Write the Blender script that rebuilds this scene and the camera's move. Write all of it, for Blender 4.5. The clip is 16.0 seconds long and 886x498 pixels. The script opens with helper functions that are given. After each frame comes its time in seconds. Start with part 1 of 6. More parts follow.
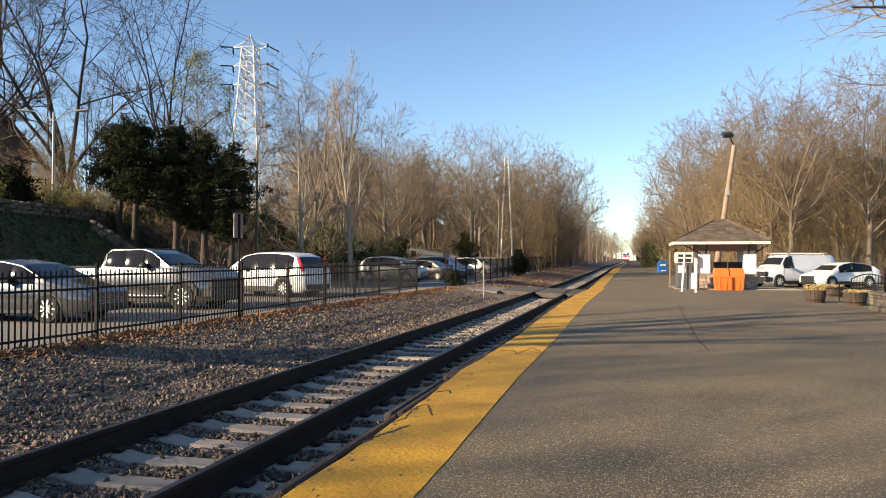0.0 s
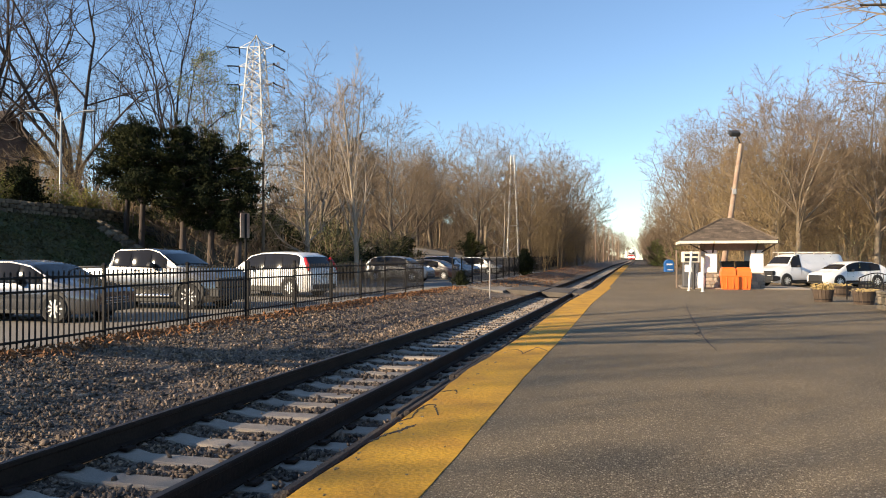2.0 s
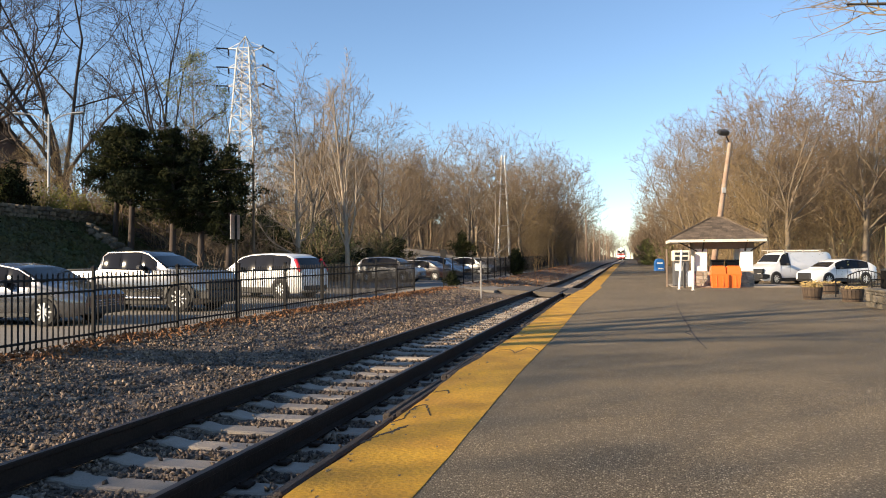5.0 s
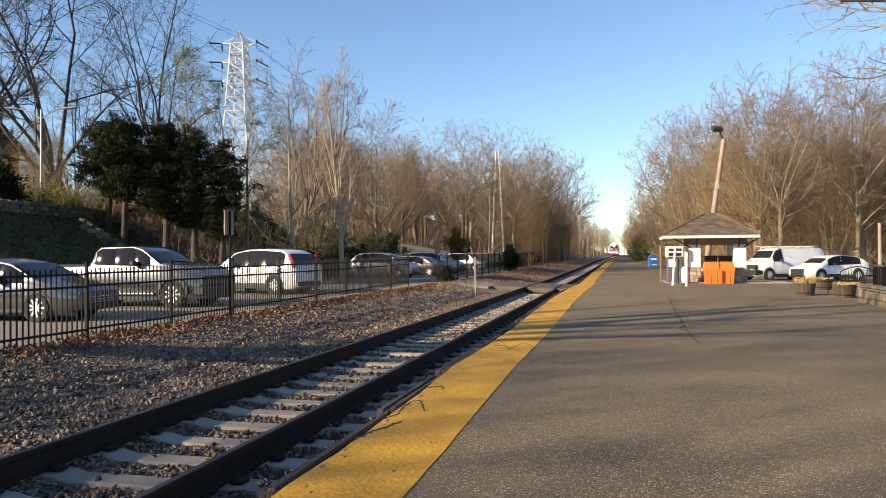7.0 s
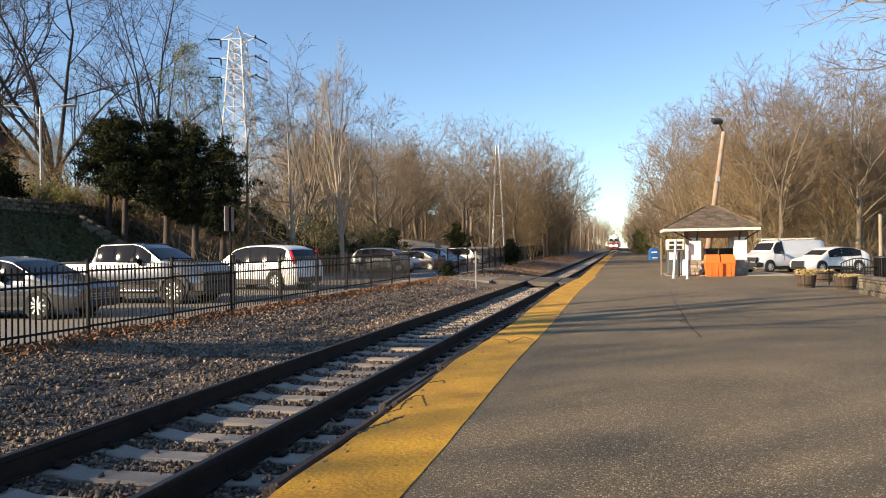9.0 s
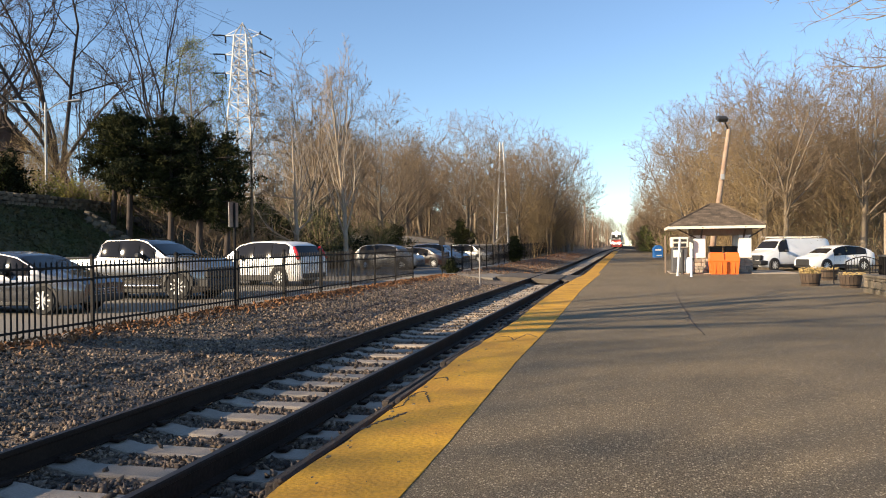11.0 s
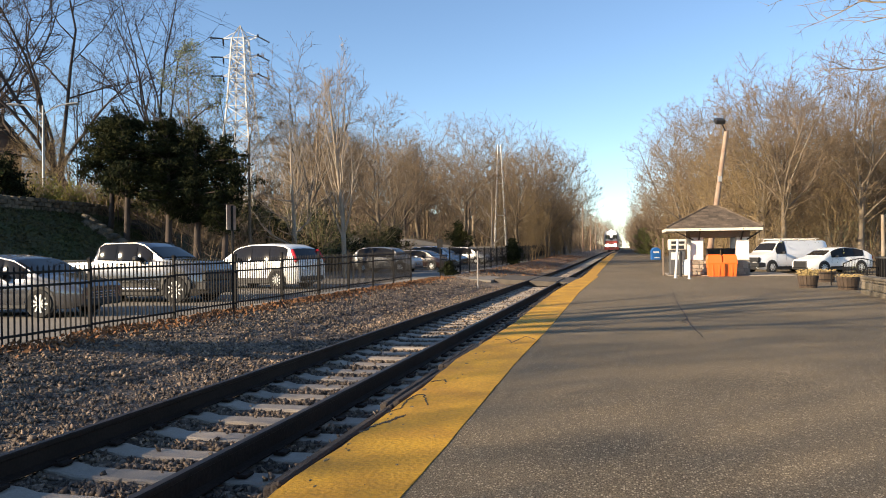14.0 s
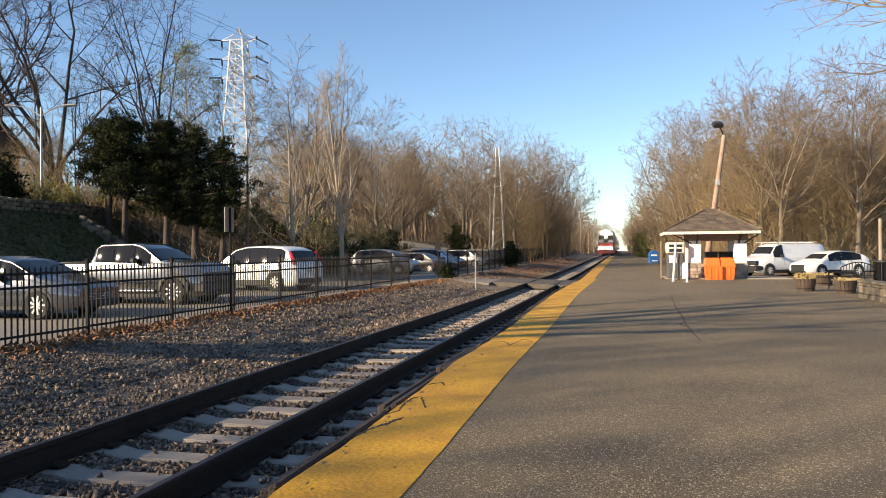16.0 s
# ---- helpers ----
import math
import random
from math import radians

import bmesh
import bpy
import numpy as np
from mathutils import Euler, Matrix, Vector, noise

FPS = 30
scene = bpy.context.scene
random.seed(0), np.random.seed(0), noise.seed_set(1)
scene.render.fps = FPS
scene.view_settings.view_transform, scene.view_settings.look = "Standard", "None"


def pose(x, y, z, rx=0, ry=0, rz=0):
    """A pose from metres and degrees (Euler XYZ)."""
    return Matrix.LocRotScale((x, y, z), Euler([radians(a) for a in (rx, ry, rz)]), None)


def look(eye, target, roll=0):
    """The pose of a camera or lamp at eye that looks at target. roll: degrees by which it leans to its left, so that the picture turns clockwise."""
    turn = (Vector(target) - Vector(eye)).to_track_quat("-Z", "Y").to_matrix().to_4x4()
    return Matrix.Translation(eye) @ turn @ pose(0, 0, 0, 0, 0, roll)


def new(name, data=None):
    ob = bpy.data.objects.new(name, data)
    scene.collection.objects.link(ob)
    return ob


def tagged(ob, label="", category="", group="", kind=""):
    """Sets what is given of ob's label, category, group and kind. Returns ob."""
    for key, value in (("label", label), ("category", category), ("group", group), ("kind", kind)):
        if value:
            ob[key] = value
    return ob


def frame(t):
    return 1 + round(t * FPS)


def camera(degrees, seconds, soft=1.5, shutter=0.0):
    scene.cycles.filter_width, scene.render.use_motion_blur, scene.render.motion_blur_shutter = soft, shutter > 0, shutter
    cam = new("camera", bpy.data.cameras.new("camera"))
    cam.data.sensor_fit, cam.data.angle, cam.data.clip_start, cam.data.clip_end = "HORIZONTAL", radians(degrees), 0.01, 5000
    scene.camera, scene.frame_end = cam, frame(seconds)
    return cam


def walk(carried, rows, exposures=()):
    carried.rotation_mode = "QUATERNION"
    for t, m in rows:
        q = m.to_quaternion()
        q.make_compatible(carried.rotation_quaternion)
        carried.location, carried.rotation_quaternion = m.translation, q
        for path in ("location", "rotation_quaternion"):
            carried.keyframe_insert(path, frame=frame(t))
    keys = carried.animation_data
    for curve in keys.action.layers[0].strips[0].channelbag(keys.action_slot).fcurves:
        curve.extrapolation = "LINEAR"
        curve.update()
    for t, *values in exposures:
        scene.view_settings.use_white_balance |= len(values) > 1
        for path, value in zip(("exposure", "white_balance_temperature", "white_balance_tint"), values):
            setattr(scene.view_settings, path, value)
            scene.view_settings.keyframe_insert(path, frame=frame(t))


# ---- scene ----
# Railway halt beside a car park in late-winter sun, with a train coming down the line.
EYE = (0.0, 0.0, 1.39)
FOV = 2 * math.degrees(math.atan(784 / 1330))
cam = camera(FOV, 16.0, soft=1.0)
# seconds, turn to the left of the line, tilt upwards, roll (degrees)
HELD = [
    (0.0, 14.219, 0.835, 0.0), (0.5, 14.271, 0.827, 0.018), (1.0, 14.34, 0.836, -0.098), (1.5, 14.542, 0.823, -0.21),
    (2.0, 14.68, 0.8, -0.075), (2.5, 14.669, 0.786, -0.354), (3.0, 14.531, 0.83, -0.434), (3.5, 14.374, 0.805, -0.318),
    (4.0, 14.29, 0.849, -0.353), (6.5, 13.581, 0.62, -0.451), (7.0, 13.561, 0.508, -0.424), (7.5, 13.551, 0.402, -0.467),
    (8.0, 13.591, 0.318, -0.743), (8.5, 13.63, 0.249, -0.826), (9.0, 13.606, 0.102, -0.851), (11.5, 13.936, -0.149, -0.583),
    (12.0, 13.866, -0.089, -0.598), (12.5, 13.793, -0.013, -0.95), (13.0, 13.775, -0.011, -1.2), (13.5, 13.813, 0.014, -0.899),
    (14.0, 13.746, 0.05, -0.703), (14.5, 13.748, 0.091, -0.548), (15.0, 13.776, 0.108, -0.481), (15.5, 13.755, 0.181, -0.529),
    (16.0, 13.595, 0.243, -0.549)]
walk(cam, [(t, pose(*EYE, 90, 0, a) @ pose(0, 0, 0, b, 0, 0) @ pose(0, 0, 0, 0, 0, c)) for t, a, b, c in HELD],
     [(0.0, 1.12, 6900, 10), (16.0, 1.12, 6900, 10)])

# ---- light ----
SUN_WAY = Vector((0.71, 0.59, -0.365)).normalized()      # the way that sunlight travels
world = bpy.data.worlds.new("sky")
scene.world = world
world.use_nodes = True
wn = world.node_tree
sky = wn.nodes.new("ShaderNodeTexSky")
sky.sky_type, sky.sun_disc = "NISHITA", False
sky.sun_elevation = math.asin(-SUN_WAY.z)
sky.sun_rotation = math.atan2(-SUN_WAY.x, -SUN_WAY.y)
sky.air_density, sky.dust_density, sky.ozone_density = 0.9, 0.0, 3.5
wn.nodes["Background"].inputs[1].default_value = 0.100
wn.links.new(sky.outputs[0], wn.nodes["Background"].inputs[0])
sun = new("sun", bpy.data.lights.new("sun", "SUN"))
sun.data.energy, sun.data.angle, sun.data.color = 5.0, radians(0.53), (1.0, 0.83, 0.61)
sun.matrix_world = look((0, 0, 60), Vector((0, 0, 60)) + SUN_WAY)


# ---- materials ----
def material(name, base, rough=0.7, metal=0.0, scale=8.0, amount=0.25, fine=60.0, bump=0.15, second=None, blend=0.5,
             each=0.0, spec=0.5, coat=0.0, tight=0.25, chips=None):
    """Colour with two scales of noise, an optional second colour in patches, and fine relief."""
    m = bpy.data.materials.new(name)
    m.use_nodes = True
    t = m.node_tree
    n, l = t.nodes, t.links
    b = n["Principled BSDF"]
    b.inputs["Roughness"].default_value, b.inputs["Metallic"].default_value = rough, metal
    b.inputs["Specular IOR Level"].default_value = spec
    b.inputs["Coat Weight"].default_value = coat
    b.inputs["Coat Roughness"].default_value = 0.06
    geo = n.new("ShaderNodeNewGeometry")
    big, small = n.new("ShaderNodeTexNoise"), n.new("ShaderNodeTexNoise")
    big.inputs["Scale"].default_value, small.inputs["Scale"].default_value = scale, fine
    big.inputs["Detail"].default_value, small.inputs["Detail"].default_value = 5, 3
    for k in (big, small):
        l.new(geo.outputs["Position"], k.inputs["Vector"])
    mix = n.new("ShaderNodeMix")
    mix.data_type = "RGBA"
    mix.inputs[6].default_value = (*base, 1)
    mix.inputs[7].default_value = (*(second or [c * (1 - amount) for c in base]), 1)
    ramp = n.new("ShaderNodeMapRange")
    ramp.inputs[1].default_value, ramp.inputs[2].default_value = blend - 0.14, blend + 0.14
    l.new(big.outputs[0], ramp.inputs[0])
    l.new(ramp.outputs[0], mix.inputs[0])
    val = n.new("ShaderNodeMapRange")
    val.inputs[1].default_value, val.inputs[2].default_value = 0.5 - tight, 0.5 + tight
    val.inputs[3].default_value, val.inputs[4].default_value = 1 - amount, 1 + amount
    l.new(small.outputs[0], val.inputs[0])
    hsv = n.new("ShaderNodeHueSaturation")
    l.new(mix.outputs[2], hsv.inputs["Color"])
    if each:
        info = n.new("ShaderNodeObjectInfo")
        isl = n.new("ShaderNodeMath")
        isl.operation = "ADD"
        l.new(info.outputs["Random"], isl.inputs[0])
        l.new(geo.outputs["Random Per Island"], isl.inputs[1])
        fr = n.new("ShaderNodeMath")
        fr.operation = "FRACT"
        l.new(isl.outputs[0], fr.inputs[0])
        er = n.new("ShaderNodeMapRange")
        er.inputs[3].default_value, er.inputs[4].default_value = 1 - each, 1 + each
        l.new(fr.outputs[0], er.inputs[0])
        mul = n.new("ShaderNodeMath")
        mul.operation = "MULTIPLY"
        l.new(val.outputs[0], mul.inputs[0])
        l.new(er.outputs[0], mul.inputs[1])
        l.new(mul.outputs[0], hsv.inputs["Value"])
    else:
        l.new(val.outputs[0], hsv.inputs["Value"])
    last = hsv.outputs[0]
    if chips:            # pale grains of stone in the surface
        size, tone, share = chips
        vor = n.new("ShaderNodeTexVoronoi")
        vor.inputs["Scale"].default_value = size
        l.new(geo.outputs["Position"], vor.inputs["Vector"])
        sep = n.new("ShaderNodeSeparateColor")
        l.new(vor.outputs["Color"], sep.inputs[0])
        pick = n.new("ShaderNodeMapRange")
        pick.inputs[1].default_value, pick.inputs[2].default_value = 1 - share, 1 - share * 0.6
        l.new(sep.outputs[0], pick.inputs[0])
        near = n.new("ShaderNodeMapRange")
        near.inputs[1].default_value, near.inputs[2].default_value = 0.55, 0.3
        l.new(vor.outputs["Distance"], near.inputs[0])
        both = n.new("ShaderNodeMath")
        both.operation = "MULTIPLY"
        l.new(pick.outputs[0], both.inputs[0])
        l.new(near.outputs[0], both.inputs[1])
        cm = n.new("ShaderNodeMix")
        cm.data_type = "RGBA"
        cm.inputs[7].default_value = (*tone, 1)
        l.new(both.outputs[0], cm.inputs[0])
        l.new(last, cm.inputs[6])
        last = cm.outputs[2]
    l.new(last, b.inputs["Base Color"])
    if bump:
        bp = n.new("ShaderNodeBump")
        bp.inputs["Strength"].default_value, bp.inputs["Distance"].default_value = bump, 0.02
        l.new(small.outputs[0], bp.inputs["Height"])
        l.new(bp.outputs[0], b.inputs["Normal"])
    return m


def glow(name, colour, strength):
    m = bpy.data.materials.new(name)
    m.use_nodes = True
    b = m.node_tree.nodes["Principled BSDF"]
    b.inputs["Base Color"].default_value = (*colour, 1)
    b.inputs["Emission Color"].default_value = (*colour, 1)
    b.inputs["Emission Strength"].default_value = strength
    return m


ASPHALT = material("asphalt", (0.178, 0.135, 0.085), 0.85, scale=0.35, amount=0.55, fine=110, bump=0.5, second=(0.13, 0.10, 0.064), spec=0.2, tight=0.11, chips=(66, (0.47, 0.385, 0.255), 0.3))
LOT = material("lot_asphalt", (0.19, 0.165, 0.135), 0.85, scale=0.3, amount=0.2, fine=60, bump=0.3, second=(0.15, 0.14, 0.125))
YELLOW = material("yellow_paint", (0.58, 0.30, 0.014), 0.75, scale=1.6, amount=0.16, fine=30, bump=0.5, second=(0.42, 0.205, 0.012), blend=0.5, tight=0.16)
TIMBER = material("edge_timber", (0.055, 0.042, 0.034), 0.9, scale=3, amount=0.4, fine=50, bump=0.8)
CROSSING = material("worn_dark_asphalt", (0.075, 0.062, 0.05), 0.9, scale=1.5, amount=0.3, fine=60, bump=0.3)
CRACK = material("crack_filler", (0.035, 0.03, 0.028), 0.9, scale=5, amount=0.3)
RAIL = material("rail_steel", (0.026, 0.017, 0.013), 0.75, 0.1, scale=3, amount=0.3, fine=40, bump=0.2, spec=0.15)
RAILTOP = material("polished_rail_head", (0.055, 0.042, 0.036), 0.5, 0.4, scale=2, amount=0.2, fine=25, bump=0.02)
CONCRETE = material("sleeper_concrete", (0.30, 0.255, 0.21), 0.85, scale=4, amount=0.15, fine=70, bump=0.3, second=(0.27, 0.225, 0.18), each=0.12)
BALLASTBED = material("ballast_bed", (0.15, 0.105, 0.072), 0.95, chips=(24, (0.34, 0.26, 0.185), 0.4), scale=1.2, amount=0.6, fine=36, bump=1.0, second=(0.055, 0.043, 0.034))
STONE = material("ballast_stone", (0.25, 0.178, 0.12), 0.8, scale=5, amount=0.25, fine=50, bump=0.2, second=(0.075, 0.056, 0.044), blend=0.47, each=0.75)
LEAFLITTER = material("leaf_litter", (0.23, 0.105, 0.045), 0.9, scale=5, amount=0.3, fine=40, bump=0.3, each=0.45)
EARTH = material("woodland_earth", (0.10, 0.064, 0.036), 0.95, scale=0.5, amount=0.4, fine=9, bump=0.8, second=(0.06, 0.047, 0.024))
GRASS = material("bank_grass", (0.04, 0.052, 0.016), 0.95, scale=0.6, amount=0.35, fine=22, bump=0.6, second=(0.062, 0.055, 0.024))
IRON = material("black_iron", (0.009, 0.008, 0.008), 0.6, 0.0, spec=0.2, scale=5, amount=0.2, bump=0.05)
GALV = material("galvanised_steel", (0.36, 0.36, 0.355), 0.45, 0.4, scale=2, amount=0.12, bump=0.05)
BARK = material("grey_brown_bark", (0.215, 0.17, 0.122), 0.95, scale=1.2, amount=0.3, fine=25, bump=0.5, second=(0.125, 0.096, 0.068), each=0.18)
TWIG = material("brown_twigs", (0.182, 0.134, 0.09), 0.9, scale=0.8, amount=0.2, fine=10, bump=0, second=(0.16, 0.112, 0.066), each=0.22)
TANTWIG = material("tan_budding_twigs", (0.23, 0.165, 0.085), 0.9, scale=0.8, amount=0.2, fine=10, bump=0, second=(0.19, 0.13, 0.062), each=0.22)
PALEBARK = material("pale_bark", (0.30, 0.255, 0.205), 0.9, scale=1.5, amount=0.25, fine=25, bump=0.4, second=(0.27, 0.21, 0.15), each=0.1)
DARKBARK = material("dark_bark", (0.06, 0.045, 0.038), 0.95, scale=1.2, amount=0.3, fine=25, bump=0.5, each=0.15)
EVERGREEN = material("evergreen_needles", (0.017, 0.021, 0.009), 0.9, spec=0.12, scale=0.7, amount=0.3, fine=12, bump=0, second=(0.042, 0.042, 0.012), blend=0.6, each=0.45)
BUDS = material("spring_buds", (0.16, 0.18, 0.085), 0.8, scale=1, amount=0.2, bump=0, each=0.3)
OLIVE = material("olive_budding_leaves", (0.075, 0.085, 0.022), 0.8, scale=1, amount=0.25, bump=0, second=(0.11, 0.09, 0.035), each=0.35)
FORSYTHIA = material("forsythia", (0.22, 0.19, 0.03), 0.8, scale=1.1, amount=0.25, bump=0, second=(0.10, 0.115, 0.025), each=0.35)
WHITEPAINT = material("white_paint", (0.78, 0.75, 0.70), 0.6, scale=2, amount=0.06, fine=30, bump=0.1)
LINTEL = material("brown_timber", (0.22, 0.16, 0.12), 0.8, scale=3, amount=0.2, fine=30, bump=0.2)
CREAM = material("cream_fascia", (0.72, 0.66, 0.55), 0.6, scale=2, amount=0.08, bump=0.1)
SHINGLE = material("roof_shingle", (0.12, 0.088, 0.062), 0.9, scale=3, amount=0.4, fine=40, bump=0.5, each=0.32)
FIELDSTONE = material("field_stone", (0.36, 0.29, 0.22), 0.9, scale=4, amount=0.25, fine=40, bump=0.5, second=(0.27, 0.23, 0.19), each=0.4)
MOSSSTONE = material("mossy_dark_stone", (0.16, 0.13, 0.095), 0.95, scale=4, amount=0.35, fine=30, bump=0.6, second=(0.085, 0.072, 0.05), each=0.4)
MORTAR = material("mortar", (0.34, 0.31, 0.27), 0.95, scale=6, amount=0.2)
ORANGE = material("orange_plastic", (0.85, 0.16, 0.025), 0.45, scale=2, amount=0.06, bump=0.03)
BLUE = material("blue_steel_paint", (0.02, 0.14, 0.42), 0.4, scale=3, amount=0.1, bump=0.03)
POLEWOOD = material("weathered_pole", (0.33, 0.25, 0.185), 0.9, scale=2, amount=0.25, fine=30, bump=0.5, second=(0.25, 0.155, 0.11))
BARREL = material("barrel_wood", (0.075, 0.05, 0.034), 0.85, scale=5, amount=0.3, fine=40, bump=0.4, each=0.2)
DRYPLANT = material("dry_straw_planting", (0.46, 0.33, 0.14), 0.9, scale=5, amount=0.3, bump=0, each=0.4)
GLASS = material("vehicle_glass", (0.016, 0.014, 0.012), 0.04, spec=0.3, scale=2, amount=0.1, bump=0)
RUBBER = material("tyre_rubber", (0.02, 0.02, 0.02), 0.85, scale=10, amount=0.2, bump=0.1)
ALLOY = material("alloy_wheel", (0.78, 0.78, 0.77), 0.35, 0.35, scale=4, amount=0.1, bump=0)
BLACKTRIM = material("black_trim", (0.022, 0.022, 0.023), 0.55, scale=8, amount=0.2, bump=0.05)
CHROME = material("chrome", (0.75, 0.75, 0.76), 0.14, 1.0, scale=4, amount=0.05, bump=0)
REDLENS = material("red_lens", (0.5, 0.012, 0.012), 0.15, scale=6, amount=0.15, bump=0, spec=0.7)
CLEARLENS = material("clear_lens", (0.7, 0.72, 0.75), 0.12, 0.3, scale=9, amount=0.15, bump=0)
AMBERLENS = material("amber_lens", (0.7, 0.25, 0.03), 0.2, scale=6, amount=0.1, bump=0)


def paint(name, c, metal=0.0, rough=0.32):
    return material(name, c, rough, metal, scale=1.5, amount=0.05, fine=15, bump=0, coat=0.7)


# ---- mesh helpers ----
class Mesher:
    """Collects points and faces for one mesh."""

    def __init__(self):
        self.v, self.f = [], []

    def add(self, pts, faces):
        k = len(self.v)
        self.v += [tuple(p) for p in pts]
        self.f += [tuple(i + k for i in q) for q in faces]
        return self

    def box(self, x0, x1, y0, y1, z0, z1, r=0.0, m=None):
        """A box, with chamfered edges where r is given."""
        pts, faces = [], []
        if r <= 0:
            pts = [(x, y, z) for z in (z0, z1) for y in (y0, y1) for x in (x0, x1)]
            faces = [(0, 2, 3, 1), (4, 5, 7, 6), (0, 1, 5, 4), (2, 6, 7, 3), (0, 4, 6, 2), (1, 3, 7, 5)]
        else:
            r = min(r, 0.45 * abs(x1 - x0), 0.45 * abs(y1 - y0), 0.45 * abs(z1 - z0))
            lo, hi, at = (x0, y0, z0), (x1, y1, z1), {}
            for c in range(8):
                s = [(c >> a) & 1 for a in range(3)]
                for a in range(3):
                    p = [(hi[k] - (r if k != a else 0)) if s[k] else (lo[k] + (r if k != a else 0)) for k in range(3)]
                    at[c, a] = len(pts)
                    pts.append(p)
            for a in range(3):
                b, d = (a + 1) % 3, (a + 2) % 3
                for s in (0, 1):
                    o = s << a
                    ring = [o, o | 1 << b, o | 1 << b | 1 << d, o | 1 << d]
                    q = [at[c, a] for c in ring]
                    faces.append(q if s else q[::-1])
                for s in (0, 1):
                    for u in (0, 1):
                        c0 = (s << b) | (u << d)
                        c1 = c0 | 1 << a
                        q = [at[c0, b], at[c1, b], at[c1, d], at[c0, d]]
                        faces.append(q if (s + u) % 2 == 1 else q[::-1])
            for c in range(8):
                q = [at[c, 0], at[c, 1], at[c, 2]]
                faces.append(q if bin(c).count("1") % 2 == 1 else q[::-1])
        if m is not None:
            pts = [m @ Vector(p) for p in pts]
        return self.add(pts, faces)

    def tube(self, p, q, r0, r1=None, n=6, caps=True):
        p, q = Vector(p), Vector(q)
        r1 = r0 if r1 is None else r1
        d = (q - p).normalized()
        a = d.orthogonal().normalized()
        b = d.cross(a)
        pts = []
        for c, r in ((p, r0), (q, r1)):
            for i in range(n):
                w = 2 * math.pi * i / n
                pts.append(c + a * (r * math.cos(w)) + b * (r * math.sin(w)))
        faces = [(i, (i + 1) % n, n + (i + 1) % n, n + i) for i in range(n)]
        if caps:
            faces += [tuple(range(n))[::-1], tuple(range(n, 2 * n))]
        return self.add(pts, faces)

    def lathe(self, profile, n=20, m=None):
        """Turns (radius, height) pairs round the z axis."""
        pts, faces = [], []
        for r, z in profile:
            for i in range(n):
                w = 2 * math.pi * i / n
                p = Vector((r * math.cos(w), r * math.sin(w), z))
                pts.append(m @ p if m is not None else p)
        for k in range(len(profile) - 1):
            for i in range(n):
                j = (i + 1) % n
                faces.append((k * n + i, k * n + j, (k + 1) * n + j, (k + 1) * n + i))
        return self.add(pts, faces)

    def sweep(self, ring, rows, caps=True):
        """Joins rows of points of equal length; ring: whether each row closes on itself."""
        n, pts, faces = len(rows[0]), [], []
        for row in rows:
            pts += row
        for k in range(len(rows) - 1):
            for i in range(n if ring else n - 1):
                j = (i + 1) % n
                faces.append((k * n + i, k * n + j, (k + 1) * n + j, (k + 1) * n + i))
        if ring and caps:
            faces += [tuple(range(n))[::-1], tuple(range((len(rows) - 1) * n, len(rows) * n))]
        return self.add(pts, faces)

    def data(self, name, mat, smooth=False):
        me = bpy.data.meshes.new(name)
        me.from_pydata(self.v, [], self.f)
        bm = bmesh.new()
        bm.from_mesh(me)
        if len(bm.faces) < 60000:
            bmesh.ops.recalc_face_normals(bm, faces=bm.faces)
        bm.to_mesh(me)
        bm.free()
        me.materials.append(mat)
        if smooth:
            me.shade_smooth()
            me.set_sharp_from_angle(angle=radians(38))
        return me


def part(name, mb, mat, parent=None, label="", smooth=False, m=None):
    ob = new(name, mb.data(name, mat, smooth) if isinstance(mb, Mesher) else mb)
    if parent is not None:
        ob.parent = parent
    if m is not None:
        ob.matrix_basis = m
    if label:
        tagged(ob, label)
    return ob


def thing(name, m, label, category, group="", kind=""):
    ob = new(name)
    ob.empty_display_size = 0.2
    ob.matrix_basis = m
    return tagged(ob, label, category, group, kind)


def raw_mesh(name, v, f, mat, smooth=False):
    """A mesh from numpy arrays of points and of triangles or quads."""
    me = bpy.data.meshes.new(name)
    v, f = np.asarray(v, np.float32), np.asarray(f, np.int32)
    me.vertices.add(len(v))
    me.vertices.foreach_set("co", v.ravel())
    me.loops.add(f.size)
    me.loops.foreach_set("vertex_index", f.ravel())
    me.polygons.add(len(f))
    me.polygons.foreach_set("loop_start", np.arange(0, f.size, f.shape[1], dtype=np.int32))
    me.update(calc_edges=True)
    me.validate()
    me.materials.append(mat)
    if smooth:
        me.shade_smooth()
    return me


# ---- ground ----
def interp(pts, x):
    for (a, u), (b, w) in zip(pts, pts[1:]):
        if x <= b:
            return u + (w - u) * max(0.0, (x - a) / (b - a))
    return pts[-1][1]


def sstep(a, b, x):
    t = min(1.0, max(0.0, (x - a) / (b - a)))
    return t * t * (3 - 2 * t)


def rise(y):
    """The line and the land beside it climb gently away from the halt."""
    return 0.62 * sstep(40, 135, y) + 0.5 * sstep(150, 400, y)


def veer(y):
    """Slight bow of the line to the east."""
    return 0.38 * sstep(50, 130, y) * (1 - sstep(170, 360, y))


